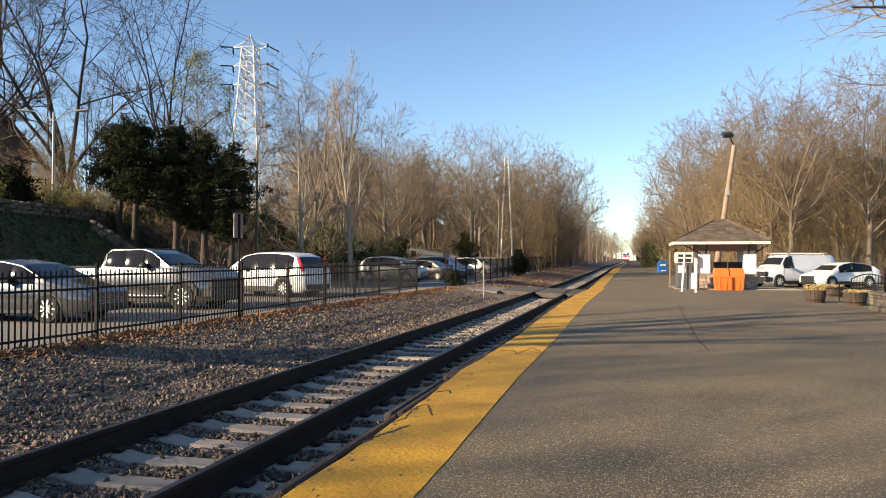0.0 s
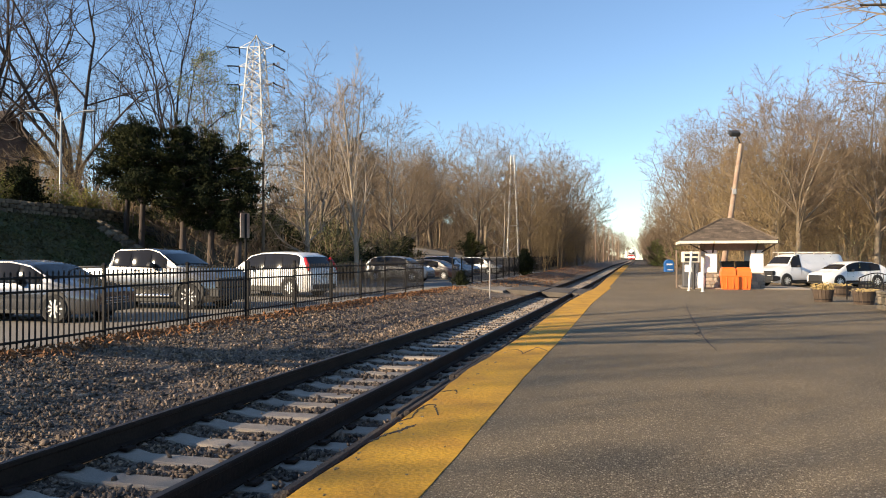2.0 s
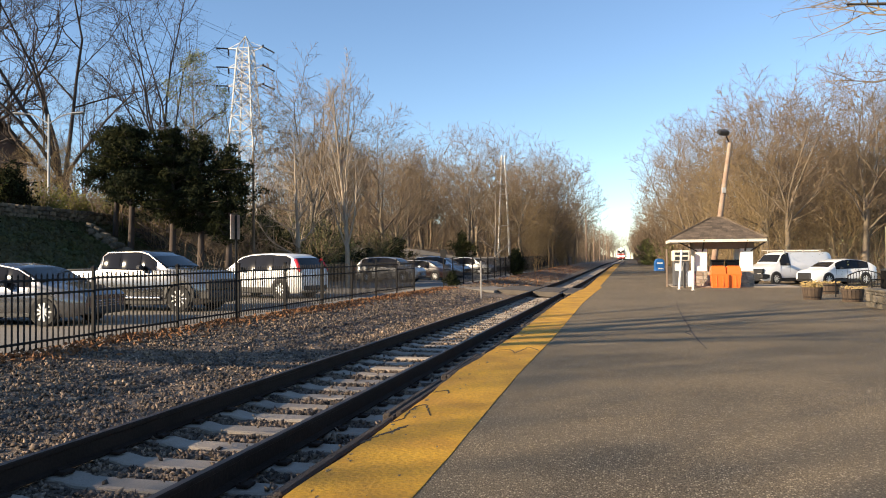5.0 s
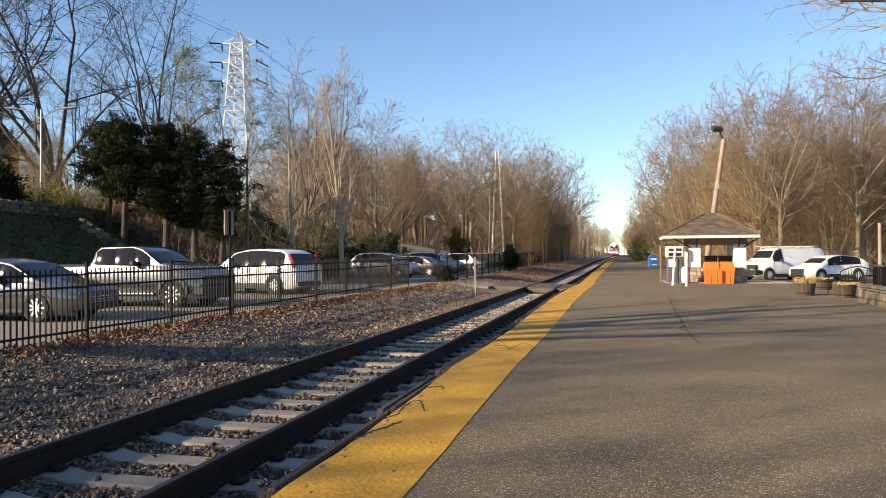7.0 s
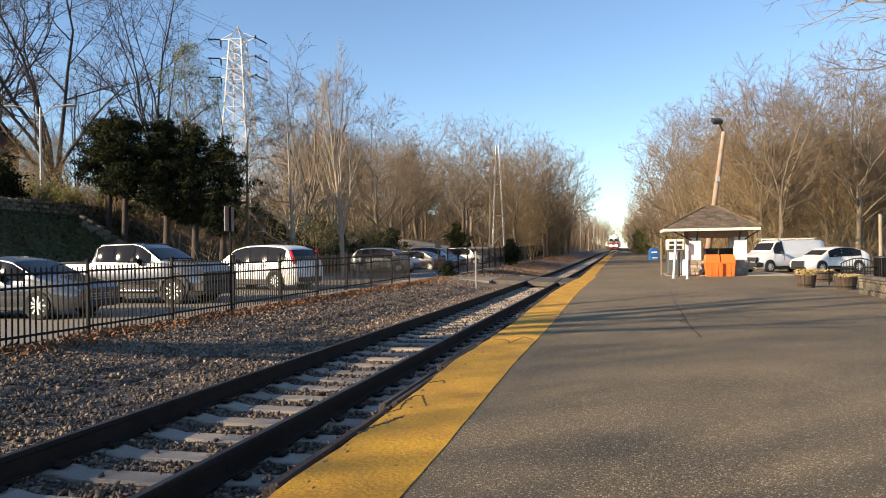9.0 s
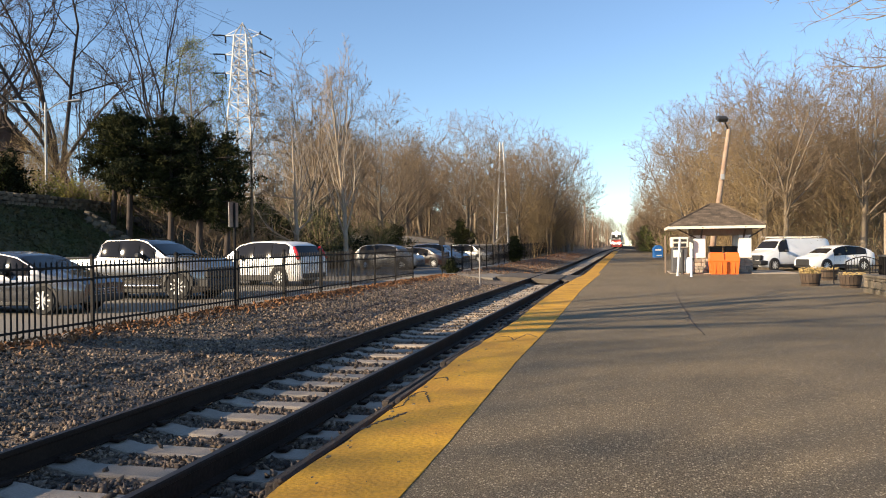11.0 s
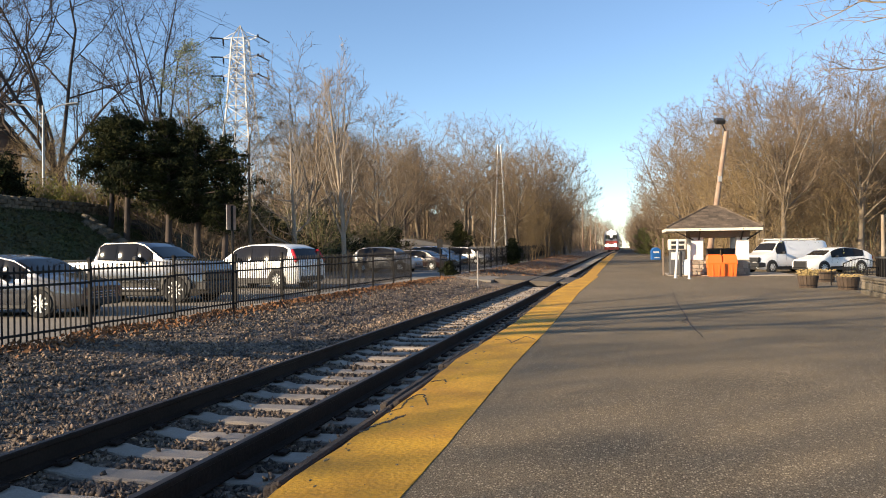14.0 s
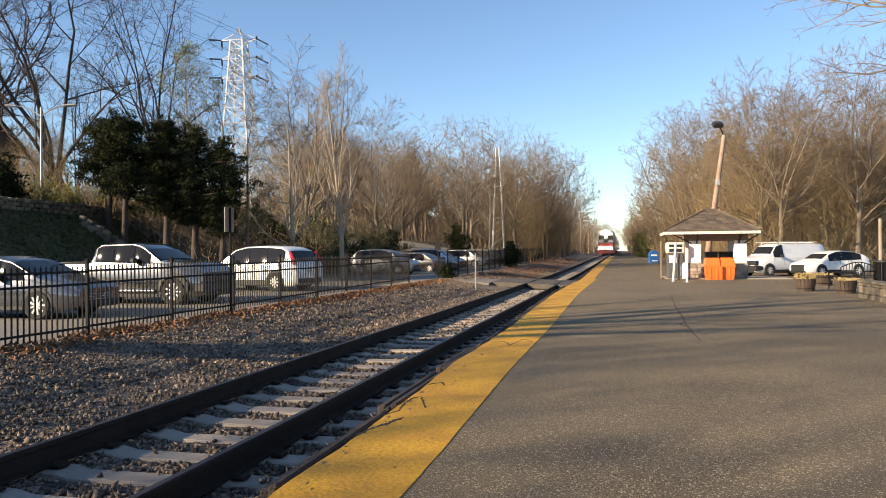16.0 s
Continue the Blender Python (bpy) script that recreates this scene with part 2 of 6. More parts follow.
def ground_z(x, y):
    """Height of the natural ground under and around the halt."""
    z = -0.42 + 0.02 * noise.noise((x * 0.4, y * 0.4, 0)) + rise(y)
    z += 0.2 * sstep(-5.0, -8.2, x)
    far = 1 - 0.72 * sstep(33, 55, y)
    z += 3.75 * sstep(-19.5, -27.5, x) * far + 2.5 * sstep(-28, -70, x)
    z += 0.5 * noise.noise((x * 0.07, y * 0.07, 3)) * sstep(-24, -34, x)
    z += -0.3 * sstep(4.5, 16, x) * sstep(38, 50, y)
    z += 9.0 * sstep(12, 75, x) * sstep(75, 190, y)
    z += 10.0 * sstep(-18, -80, x) * sstep(70, 180, y)
    z += 1.5 * sstep(-10.6, -13.5, x) * sstep(77, 90, y)
    return z


def build_ground():
    xs = sorted(set([-600, -300, -160, -110, 110, 160, 300, 600] + [x * 1.5 for x in range(-60, 61)]))
    ys = sorted(set([-300, -120, -60, 250, 320, 450, 700, 1200] + [y * 2.5 for y in range(-16, 90)]))
    v = [(x, y, ground_z(x, y)) for y in ys for x in xs]
    n = len(xs)
    f = [(j * n + i, j * n + i + 1, (j + 1) * n + i + 1, (j + 1) * n + i) for j in range(len(ys) - 1) for i in range(n - 1)]
    me = raw_mesh("ground", v, f, EARTH, True)
    me.materials.append(GRASS)
    mats = [0] * len(f)
    for k, q in enumerate(f):
        x, y = v[q[0]][0] + 0.7, v[q[0]][1] + 1.2
        if -29 < x < -19 and y < 46:
            mats[k] = 1
    me.polygons.foreach_set("material_index", mats)
    tagged(new("ground", me), "brown leaf-strewn woodland ground with a grassy bank", "ground", kind="structure")


build_ground()


def sheet(name, xs, ys, top, mat, label, category, skirt=0.3):
    """A slab whose top follows top(x, y)."""
    mb = Mesher()
    nx, ny = len(xs), len(ys)
    pts = [(x, y, top(x, y)) for y in ys for x in xs] + [(x, y, top(x, y) - skirt) for y in ys for x in xs]
    o = nx * ny
    fs = [(j * nx + i, j * nx + i + 1, (j + 1) * nx + i + 1, (j + 1) * nx + i) for j in range(ny - 1) for i in range(nx - 1)]
    for i in range(nx - 1):
        fs += [(i, o + i, o + i + 1, i + 1), ((ny - 1) * nx + i, (ny - 1) * nx + i + 1, o + (ny - 1) * nx + i + 1, o + (ny - 1) * nx + i)]
    for j in range(ny - 1):
        fs += [(j * nx, (j + 1) * nx, o + (j + 1) * nx, o + j * nx), (j * nx + nx - 1, o + j * nx + nx - 1, o + (j + 1) * nx + nx - 1, (j + 1) * nx + nx - 1)]
    mb.add(pts, fs)
    return tagged(part(name, mb, mat, smooth=False), label, category, kind="structure")


def span(a, b, n):
    return [a + (b - a) * i / n for i in range(n + 1)]


def platform_top(x, y):
    return -0.38 * sstep(4.5, 8, x) * sstep(38, 52, y) + rise(y) + 0.006 * noise.noise((x * 0.5, y * 0.3, 0))


sheet("platform", [-1.96] + span(-1.2, 34, 24), span(-14, 61, 40), platform_top, ASPHALT,
      "worn grey asphalt platform beside the track, crossed by tree shadows", "platform")
sheet("platform_end", span(-1.96, 5.2, 5), span(61, 118, 30), platform_top, ASPHALT,
      "narrow far end of the asphalt platform between woods and track", "platform")
sheet("car_park", span(-20, -8.9, 8), span(-14, 82, 30), lambda x, y: -0.06 + 0.1 * sstep(40, 80, y), LOT,
      "sunlit grey asphalt car park behind the fence", "road")
sheet("lane", span(-34, -12, 14), span(82, 91, 8), lambda x, y: ground_z(x, y) + 0.1, LOT,
      "pale asphalt lane climbing away between bare trees", "road")


def edge_right(y):
    return interp([(-8, -1.2), (5, -1.255), (9, -1.33), (13, -1.33), (18, -1.39), (24, -1.46), (31, -1.42), (36.4, -1.36), (37.4, -1.36), (38.2, -1.5), (55, -1.56), (118, -1.7)], y) + veer(y) * 0.6


def edge_left(y):
    return interp([(-8, -1.97), (5.5, -1.985), (7.4, -2.02), (9.2, -2.1), (12, -2.06), (14, -2.06), (18.6, -2.17), (25, -2.27), (33, -2.2), (36, -2.08), (40, -2.12), (54, -2.28), (118, -2.45)], y) + veer(y) * 0.6


def build_yellow():
    mb = Mesher()
    rows = []
    for y in span(-8, 117, 500):
        w = 0.03 * noise.noise((y * 1.3, 0, 5)) + 0.022 * noise.noise((y * 7, 1, 5))
        l = edge_left(y) + w
        r = edge_right(y) + 0.008 * noise.noise((y * 3, 8, 1))
        z = platform_top(-1.6, y)
        rows.append([(l, y, z - 0.22), (l, y, z + 0.007), ((l + r) / 2, y, z + 0.009), (r, y, z + 0.007), (r, y, z - 0.05)])
    mb.sweep(False, rows)
    tagged(part("platform_line", mb, YELLOW), "worn yellow painted safety strip along the platform edge", "road marking", kind="structure")
    # cracked, dark timber kerb along the edge
    mb = Mesher()
    for k in range(40):
        y = -8 + k * 2.44
        if 30 < y < 37:
            continue
        dx, dz = random.uniform(-0.015, 0.015), random.uniform(-0.03, 0.0)
        for j in range(3):
            a = random.uniform(0, 0.09)
            mb.box(edge_left(y + 1.2) - 0.205 + dx + 0.065 * j - a * 0.3, edge_left(y + 1.2) - 0.145 + dx + 0.065 * j, y + a, y + 2.4 - a * 4, -0.28, -0.02 + dz + random.uniform(-0.05, 0.016), 0.018)
    tagged(part("platform_kerb", mb, TIMBER), "dark weathered timber kerb at the platform edge", "kerb", kind="structure")
    # places where the paint has flaked off
    rnd = random.Random(14)
    mb = Mesher()
    for k in range(80):
        y = 2.5 + 26 * rnd.random() ** 1.7
        x = -1.97 + abs(rnd.gauss(0, 0.09)) if k % 3 else rnd.uniform(-1.9, -1.35)
        s = rnd.uniform(0.006, 0.024) * (1.0 if k % 3 else 0.5)
        n = 9
        z = platform_top(-1.6, y) + 0.0115
        ring = [(x + s * rnd.uniform(0.5, 1.2) * math.cos(6.283 * i / n), y + 2.2 * s * rnd.uniform(0.4, 1.2) * math.sin(6.283 * i / n)) for i in range(n)]
        mb.add([(a, b, z - 0.008) for a, b in ring] + [(a, b, z) for a, b in ring], [tuple(range(n, 2 * n))] + [(i, (i + 1) % n, n + (i + 1) % n, n + i) for i in range(n)])
    tagged(part("paint_chips", mb, ASPHALT), "dark flaked patches in the yellow paint", "paint chips", kind="stuff")
    # cracks in the yellow strip and the asphalt
    rnd = random.Random(4)

    def crack(pts, w, z=0.012):
        mb = Mesher()
        fine = []
        for (x0, y0), (x1, y1) in zip(pts, pts[1:]):
            for s in range(10):
                u = s / 10
                fine.append((x0 + (x1 - x0) * u + rnd.uniform(-0.012, 0.012), y0 + (y1 - y0) * u + rnd.uniform(-0.012, 0.012)))
        fine.append(pts[-1])
        rows = []
        for i, (x, y) in enumerate(fine):
            a = fine[max(0, i - 1)]
            b = fine[min(len(fine) - 1, i + 1)]
            d = Vector((b[0] - a[0], b[1] - a[1])).normalized()
            k = w * (0.5 + rnd.random()) * (1 if 0 < i < len(fine) - 1 else 0.2)
            g = platform_top(x, y)
            rows.append([(x - d.y * k, y + d.x * k, g + z - 0.01), (x - d.y * k, y + d.x * k, g + z), (x + d.y * k, y - d.x * k, g + z), (x + d.y * k, y - d.x * k, g + z - 0.01)])
        mb.sweep(True, rows)
        tagged(part("crack", mb, CRACK), "dark open crack in the worn surface", "crack", kind="structure")

    crack([(-1.99, 5.4), (-1.95, 5.65), (-1.88, 5.83), (-1.82, 6.05)], 0.013)
    crack([(-2.0, 6.1), (-1.94, 6.28), (-1.98, 6.67), (-1.97, 6.89), (-1.9, 6.93), (-1.8, 6.63), (-1.73, 6.45)], 0.005)
    crack([(-2.02, 7.6), (-1.9, 7.75), (-1.84, 7.6)], 0.006)
    crack([(-1.98, 11.3), (-1.8, 11.45), (-1.66, 10.95), (-1.57, 11.8), (-1.36, 11.4)], 0.006)
    crack([(1.42, 25.5), (1.27, 21.8), (1.17, 18.1), (1.13, 15.5), (1.08, 14.0), (1.12, 12.1)], 0.008, 0.006)
    crack([(1.12, 15.2), (0.98, 14.7), (1.05, 14.2)], 0.006, 0.006)
    crack([(-2.1, 27.0), (-1.6, 27.3)], 0.02)


build_yellow()

# ---- track ----
TRACK_X, RAIL_Z = -3.58, -0.03
RAIL_FAR = 640


def ballast_top(x, y):
    z = -0.283 + 0.036 * sstep(0.45, 0.6, abs(x - TRACK_X)) if x > -4.95 else -0.255
    if x < -5.0:
        z = -0.255 + 0.33 * sstep(-4.9, -8.3, x) + 0.05 * noise.noise((x * 0.6, y * 0.6, 2))
    if x < -8.5:
        z = 0.075 - 0.12 * sstep(-8.55, -8.9, x)
    return z + rise(y) + 0.015 * noise.noise((x * 3, y * 3, 0))


def build_ballast():
    xs = [-8.95, -8.7, -8.5, -8.2, -7.8, -7.2, -6.6, -6.0, -5.5, -5.1, -4.8, -4.4, -4.18, -4.03, -3.6, -3.13, -2.98, -2.8, -2.4, -2.1]
    ys = sorted(set(span(-10, 60, 100) + span(60, 200, 35) + span(200, 660, 23)))
    v = [(x + veer(y), y, ballast_top(x, y)) for y in ys for x in xs]
    n = len(xs)
    f = [(j * n + i, j * n + i + 1, (j + 1) * n + i + 1, (j + 1) * n + i) for j in range(len(ys) - 1) for i in range(n - 1)]
    tagged(new("ballast_bed", raw_mesh("ballast_bed", v, f, BALLASTBED, True)), "grey-brown crushed stone ballast under the track", "ballast", kind="structure")


build_ballast()


def build_rails():
    prof = [(-0.07, 0), (0.07, 0), (0.07, 0.012), (0.012, 0.03), (0.010, 0.135), (0.036, 0.15), (0.036, 0.178), (0.028, 0.186),
            (-0.028, 0.186), (-0.036, 0.178), (-0.036, 0.15), (-0.010, 0.135), (-0.012, 0.03), (-0.07, 0.012)]
    track = thing("railway_track", Matrix(), "single railway track of dark rails on pale concrete sleepers", "railway track", kind="structure")
    for s in (-1, 1):
        x = TRACK_X + s * (0.7175 + 0.036)
        mb = Mesher()
        mb.sweep(True, [[(x + veer(y) + a, y, RAIL_Z + rise(y) - 0.188 + b) for a, b in prof] for y in [-10] + span(0, RAIL_FAR, 128)])
        part("rail", mb, RAIL, track, "dark rusty steel rail")
        mb = Mesher()
        mb.sweep(True, [[(x + veer(y) + a, y, RAIL_Z + rise(y) + b) for a, b in ((-0.025, -0.004), (0.025, -0.004), (0.025, 0.0), (-0.025, 0.0))] for y in [-10] + span(0, RAIL_FAR, 128)])
        part("rail_head", mb, RAILTOP, track, "polished running band on the rail head")
    return track


track = build_rails()


def build_crossing():
    """Foot crossing laid at a slight slant over the rails."""
    def near(x):
        return 32.0 + (x + 2.9) * -1.02

    def slab(mb, x0, x1, top):
        d = 5.15
        rows = [[(x, near(x), -0.24), (x, near(x) + 0.02, top), (x, near(x) + d - 0.02, top), (x, near(x) + d, -0.24)] for x in span(x0, x1, 4)]
        mb.sweep(True, rows)

    gauge = 0.7175
    mb = Mesher()
    slab(mb, TRACK_X - gauge + 0.07, TRACK_X + gauge - 0.07, -0.035)
    slab(mb, TRACK_X + gauge + 0.09, -2.1, -0.03)
    slab(mb, -6.2, TRACK_X - gauge - 0.09, -0.035)
    tagged(part("track_crossing", mb, CROSSING), "dark asphalt foot crossing flush with the rails", "crossing", kind="structure")
    mb = Mesher()
    rows = [[(x, y, z - 0.1), (x, y, z), (x, y + 4.0, z), (x, y + 4.0, z - 0.1)]
            for x, y, z in ((-6.15, 34.4, -0.06), (-7.0, 34.5, 0.0), (-8.0, 34.6, 0.07), (-9.2, 34.6, 0.03), (-10.5, 34.6, -0.045))]
    mb.sweep(True, rows)
    tagged(part("footpath", mb, LOT), "grey asphalt path from the car park to the crossing", "path", kind="structure")


build_crossing()


def build_fence():
    """Black steel picket fence along the car park, one panel to each stretch between posts."""
    L, Y0, n = 2.34, 10.52, 8
    rail, picket, post = Mesher(), Mesher(), Mesher()
    rail.box(0, 0.03, 0, L, -0.018, 0.018, 0.004)
    picket.box(-0.0095, 0.0095, -0.0095, 0.0095, 0.05, 1.13)
    picket.add([(-0.0095, -0.0095, 1.13), (0.0095, -0.0095, 1.13), (0.0095, 0.0095, 1.13), (-0.0095, 0.0095, 1.13), (0, 0, 1.165)],
               [(0, 1, 4), (1, 2, 4), (2, 3, 4), (3, 0, 4)])
    post.box(-0.026, 0.026, -0.026, 0.026, -0.2, 1.2, 0.004)
    post.box(-0.033, 0.033, -0.033, 0.033, 1.2, 1.225, 0.006)
    post.add([(-0.04, -0.04, 1.225), (0.04, -0.04, 1.225), (0.04, 0.04, 1.225), (-0.04, 0.04, 1.225), (0, 0, 1.26)],
             [(0, 1, 4), (1, 2, 4), (2, 3, 4), (3, 0, 4)])
    rail_d, picket_d, post_d = rail.data("rail", IRON), picket.data("picket", IRON), post.data("post", IRON)
    fence = thing("picket_fence", pose(-8.5, 0, 0), "black steel picket fence beside the car park, leaves along its foot", "fence")
    count = 20
    for k in range(-4, n + 1):
        y = Y0 + k * L
        z = 0.085 + 0.006 * (y - Y0)
        part("post", post_d, None, fence, m=pose(0, y, z))
        if k == n:
            break
        for h in (0.16, 0.86, 1.06):
            part("rail", rail_d, None, fence, m=pose(-0.015, y, z + h))
        for i in range(count):
            part("picket", picket_d, None, fence, m=pose(0, y + (i + 1) * L / (count + 1), z + 0.004 * L * (i + 1) / count, random.uniform(-0.4, 0.4), 0, random.uniform(-8, 8)))
    # gate standing open beside the crossing path
    gate = thing("fence_gate", pose(-9.75, 39.2, 0.0, 0, 0, -4), "black steel picket gate standing open", "gate")
    part("post", post_d, None, gate)
    for h in (0.16, 0.86, 1.06):
        part("rail", rail_d, None, gate, m=pose(-0.015, 0, h) @ Matrix.Diagonal((1, 0.55, 1, 1)))
    for i in range(11):
        part("picket", picket_d, None, gate, m=pose(0, (i + 1) * 1.34 / 12, 0))
    board = Mesher()
    board.box(-0.16, 0.16, -0.05, -0.035, 1.5, 1.95, 0.004)
    part("notice", board, IRON, gate, "dark back of a small notice")
    pole = Mesher()
    pole.box(-0.025, 0.025, -0.03, 0.03, 1.1, 2.0)
    part("notice_post", pole, IRON, gate)
    # further fence along the line, finer mesh
    wire = Mesher()
    for i in range(17):
        y = (i + 0.5) * 3.0 / 17
        wire.tube((0, y, 0.05), (0, y, 1.45), 0.011, n=3, caps=False)
    for h in (0.08, 0.75, 1.45):
        wire.tube((0, 0, h), (0, 3, h), 0.02, n=4, caps=False)
    wire_d = wire.data("mesh_panel", IRON)
    tall = Mesher()
    tall.tube((0, 0, -0.2), (0, 0, 1.55), 0.04, n=8)
    tall_d = tall.data("post", IRON)
    f2 = thing("mesh_fence", pose(0, 0, -0.02), "dark metal mesh fence running beside the line", "fence")
    for k in range(24):
        y = 40.8 + 3 * k
        part("post", tall_d, None, f2, m=pose(-9.6 - 0.022 * (y - 40), y, rise(y)))
        part("mesh_panel", wire_d, None, f2, m=pose(-9.6 - 0.022 * (y - 40), y, rise(y)))


build_fence()


def build_signs():
    s = thing("parking_sign", pose(-8.42, 14.95, 0.06, 0, 0, -100), "grey-backed parking sign on a steel post by the fence", "sign")
    mb = Mesher()
    mb.tube((0, 0, -0.2), (0, 0, 2.35), 0.026, n=8)
    part("post", mb, IRON, s)
    mb = Mesher()
    mb.box(-0.15, 0.15, -0.04, -0.03, 1.82, 2.36, 0.004)
    part("plate", mb, WHITEPAINT, s, "white sign plate")
    mb = Mesher()
    mb.box(-0.15, 0.15, -0.026, -0.018, 1.82, 2.36)
    part("back", mb, POLEWOOD, s, "dull brown back of the sign")
    p = thing("marker_post", pose(-5.76, 29.3, -0.12), "slim pale marker post in the ballast", "post")
    mb = Mesher()
    mb.box(-0.025, 0.025, -0.025, 0.025, -0.1, 1.45, 0.006)
    part("post", mb, material("grey_white_marker", (0.3, 0.28, 0.26), 0.7), p)


build_signs()


# ---- shelter and the things round it ----
def stone_wall(parent, x0, x1, y0, y1, z0, z1, face_y, size=0.2, seed=1, stuff=FIELDSTONE):
    """A mortar core with separate rough stones on its sides."""
    rnd = random.Random(seed)
    core = Mesher()
    core.box(x0 + 0.02, x1 - 0.02, y0 + 0.02, y1 - 0.02, z0, z1)
    part("core", core, MORTAR, parent)
    stones = []
    for k in range(4):
        mb = Mesher()
        mb.box(-0.5, 0.5, -0.5, 0.5, -0.5, 0.5, 0.13)
        mb.v = [tuple(c * (1 + 0.16 * noise.noise((p[0] * 2 + k * 7, p[1] * 2, p[2] * 2))) for c in p) for p in mb.v]
        stones.append(mb.data("stone", stuff))
    z = z0
    while z < z1 - 0.04:
        h = min(size * rnd.uniform(0.6, 1.0), z1 - z)
        for side in ("front", "left", "right"):
            a, b = (x0, x1) if side == "front" else (y0, y1)
            u = a
            while u < b - 0.05:
                w = min(size * rnd.uniform(0.8, 1.9), b - u)
                c = (u + w / 2, y0 + 0.02, z + h / 2) if side == "front" else ((x0 if side == "left" else x1), u + w / 2, z + h / 2)
                sc = (w - 0.015, 0.09, h - 0.015) if side == "front" else (0.09, w - 0.015, h - 0.015)
                part("stone", rnd.choice(stones), None, parent, m=pose(*c, rnd.uniform(-4, 4), rnd.uniform(-4, 4), rnd.uniform(-4, 4)) @ Matrix.Diagonal((*sc, 1)))
                u += w
        z += h


def build_shelter():
    X0, X1, Y0, Y1 = 3.0, 5.6, 37.8, 40.4
    g = -0.03
    s = thing("station_shelter", pose(0, 0, 0), "small open shelter with hipped shingle roof, white piers and stone base", "shelter")
    base = Mesher()
    base.box(X0 - 1.1, X1 + 1.9, Y0 - 0.55, Y1 + 0.5, g - 0.2, g + 0.07, 0.02)
    part("plinth", base, CONCRETE, s, "pale concrete plinth")
    stone_wall(s, X0, X1, Y0, Y0 + 0.3, g + 0.07, g + 0.78, Y0, 0.2, 3)
    for x in (X0, X1 - 0.55):
        for y in (Y0 + 0.02, Y1 - 0.5):
            mb = Mesher()
            mb.box(x, x + 0.55, y, y + 0.45, g + 0.78 if y < Y0 + 1 else g + 0.07, 1.82, 0.012)
            part("pier", mb, WHITEPAINT, s, "white painted pier")
    mb = Mesher()
    for y in (Y0 + 0.05, Y1 - 0.25):
        mb.box(X0 - 0.05, X1 + 0.05, y, y + 0.2, 1.82, 2.21, 0.01)
    for x in (X0, X1 - 0.2):
        mb.box(x, x + 0.2, Y0, Y1, 1.82, 2.21, 0.01)
    part("lintel", mb, LINTEL, s, "brown timber lintel")
    ex0, ex1, ey0, ey1 = X0 - 1.19, X1 + 0.5, Y0 - 0.75, Y1 + 0.8
    mb = Mesher()
    for a in ((ex0, ex1, ey0, ey0 + 0.04), (ex0, ex1, ey1 - 0.04, ey1), (ex0, ex0 + 0.04, ey0 + 0.04, ey1 - 0.04), (ex1 - 0.04, ex1, ey0 + 0.04, ey1 - 0.04)):
        mb.box(*a, 2.12, 2.28, 0.006)
    part("fascia", mb, CREAM, s, "cream painted fascia")
    mb = Mesher()
    mb.box(ex0 + 0.045, ex1 - 0.045, ey0 + 0.045, ey1 - 0.045, 2.22, 2.25)
    part("soffit", mb, CREAM, s)
    cx, cy, top = (ex0 + ex1) / 2 + 0.18, (ey0 + ey1) / 2, 3.34
    mb = Mesher()
    mb.add([(ex0 - 0.03, ey0 - 0.03, 2.265), (ex1 + 0.03, ey0 - 0.03, 2.265), (ex1 + 0.03, ey1 + 0.03, 2.265), (ex0 - 0.03, ey1 + 0.03, 2.265), (cx - 0.25, cy, top), (cx + 0.25, cy, top)],
           [(0, 1, 5, 4), (1, 2, 5), (2, 3, 4, 5), (3, 0, 4), (3, 2, 1, 0)])
    roof = part("roof", mb, SHINGLE, s, "brown asphalt-shingle hipped roof")
    # courses of shingles on the front and the two ends
    rnd = random.Random(8)
    sh = Mesher()
    sh.box(-0.5, 0.5, -0.5, 0.5, -0.5, 0.5)
    shd = sh.data("shingle", SHINGLE)
    faces = [((ex0, ey0), (ex1, ey0), (cx - 0.25, cy), (cx + 0.25, cy)), ((ex0, ey1), (ex0, ey0), (cx - 0.25, cy), (cx - 0.25, cy)),
             ((ex1, ey0), (ex1, ey1), (cx + 0.25, cy), (cx + 0.25, cy))]
    for a, b, c, d in faces:
        a, b = Vector((*a, 2.27)), Vector((*b, 2.27))
        c, d = Vector((*c, top)), Vector((*d, top))
        along = (b - a).normalized()
        up = ((c + d) / 2 - (a + b) / 2).normalized()
        nrm = along.cross(up)
        rows = 14
        for r in range(rows):
            u = (r + 0.5) / rows
            p, q = a.lerp(c, u), b.lerp(d, u)
            n = max(1, int((q - p).length / 0.38))
            for i in range(n):
                o = p.lerp(q, (i + 0.5) / n) + nrm * (0.012 + rnd.uniform(0, 0.008))
                w = (q - p).length / n - 0.012
                M = Matrix.Translation(o) @ Matrix((along, up, nrm)).transposed().to_4x4() @ Matrix.Rotation(radians(2.5), 4, "X")
                part("shingle", shd, None, roof, m=M @ Matrix.Diagonal((w, 0.175, 0.010, 1)))
    mb = Mesher()
    for c, (kx, ky) in zip((Vector((cx - 0.25, cy, top)), Vector((cx + 0.25, cy, top))), ((ex0, ey0), (ex1, ey0))):
        mb.tube((kx, ky, 2.29), c + Vector((0, 0, 0.02)), 0.05, n=6)
    mb.tube((cx - 0.25, cy, top + 0.02), (cx + 0.25, cy, top + 0.02), 0.05, n=6)
    part("ridge_cap", mb, SHINGLE, s)
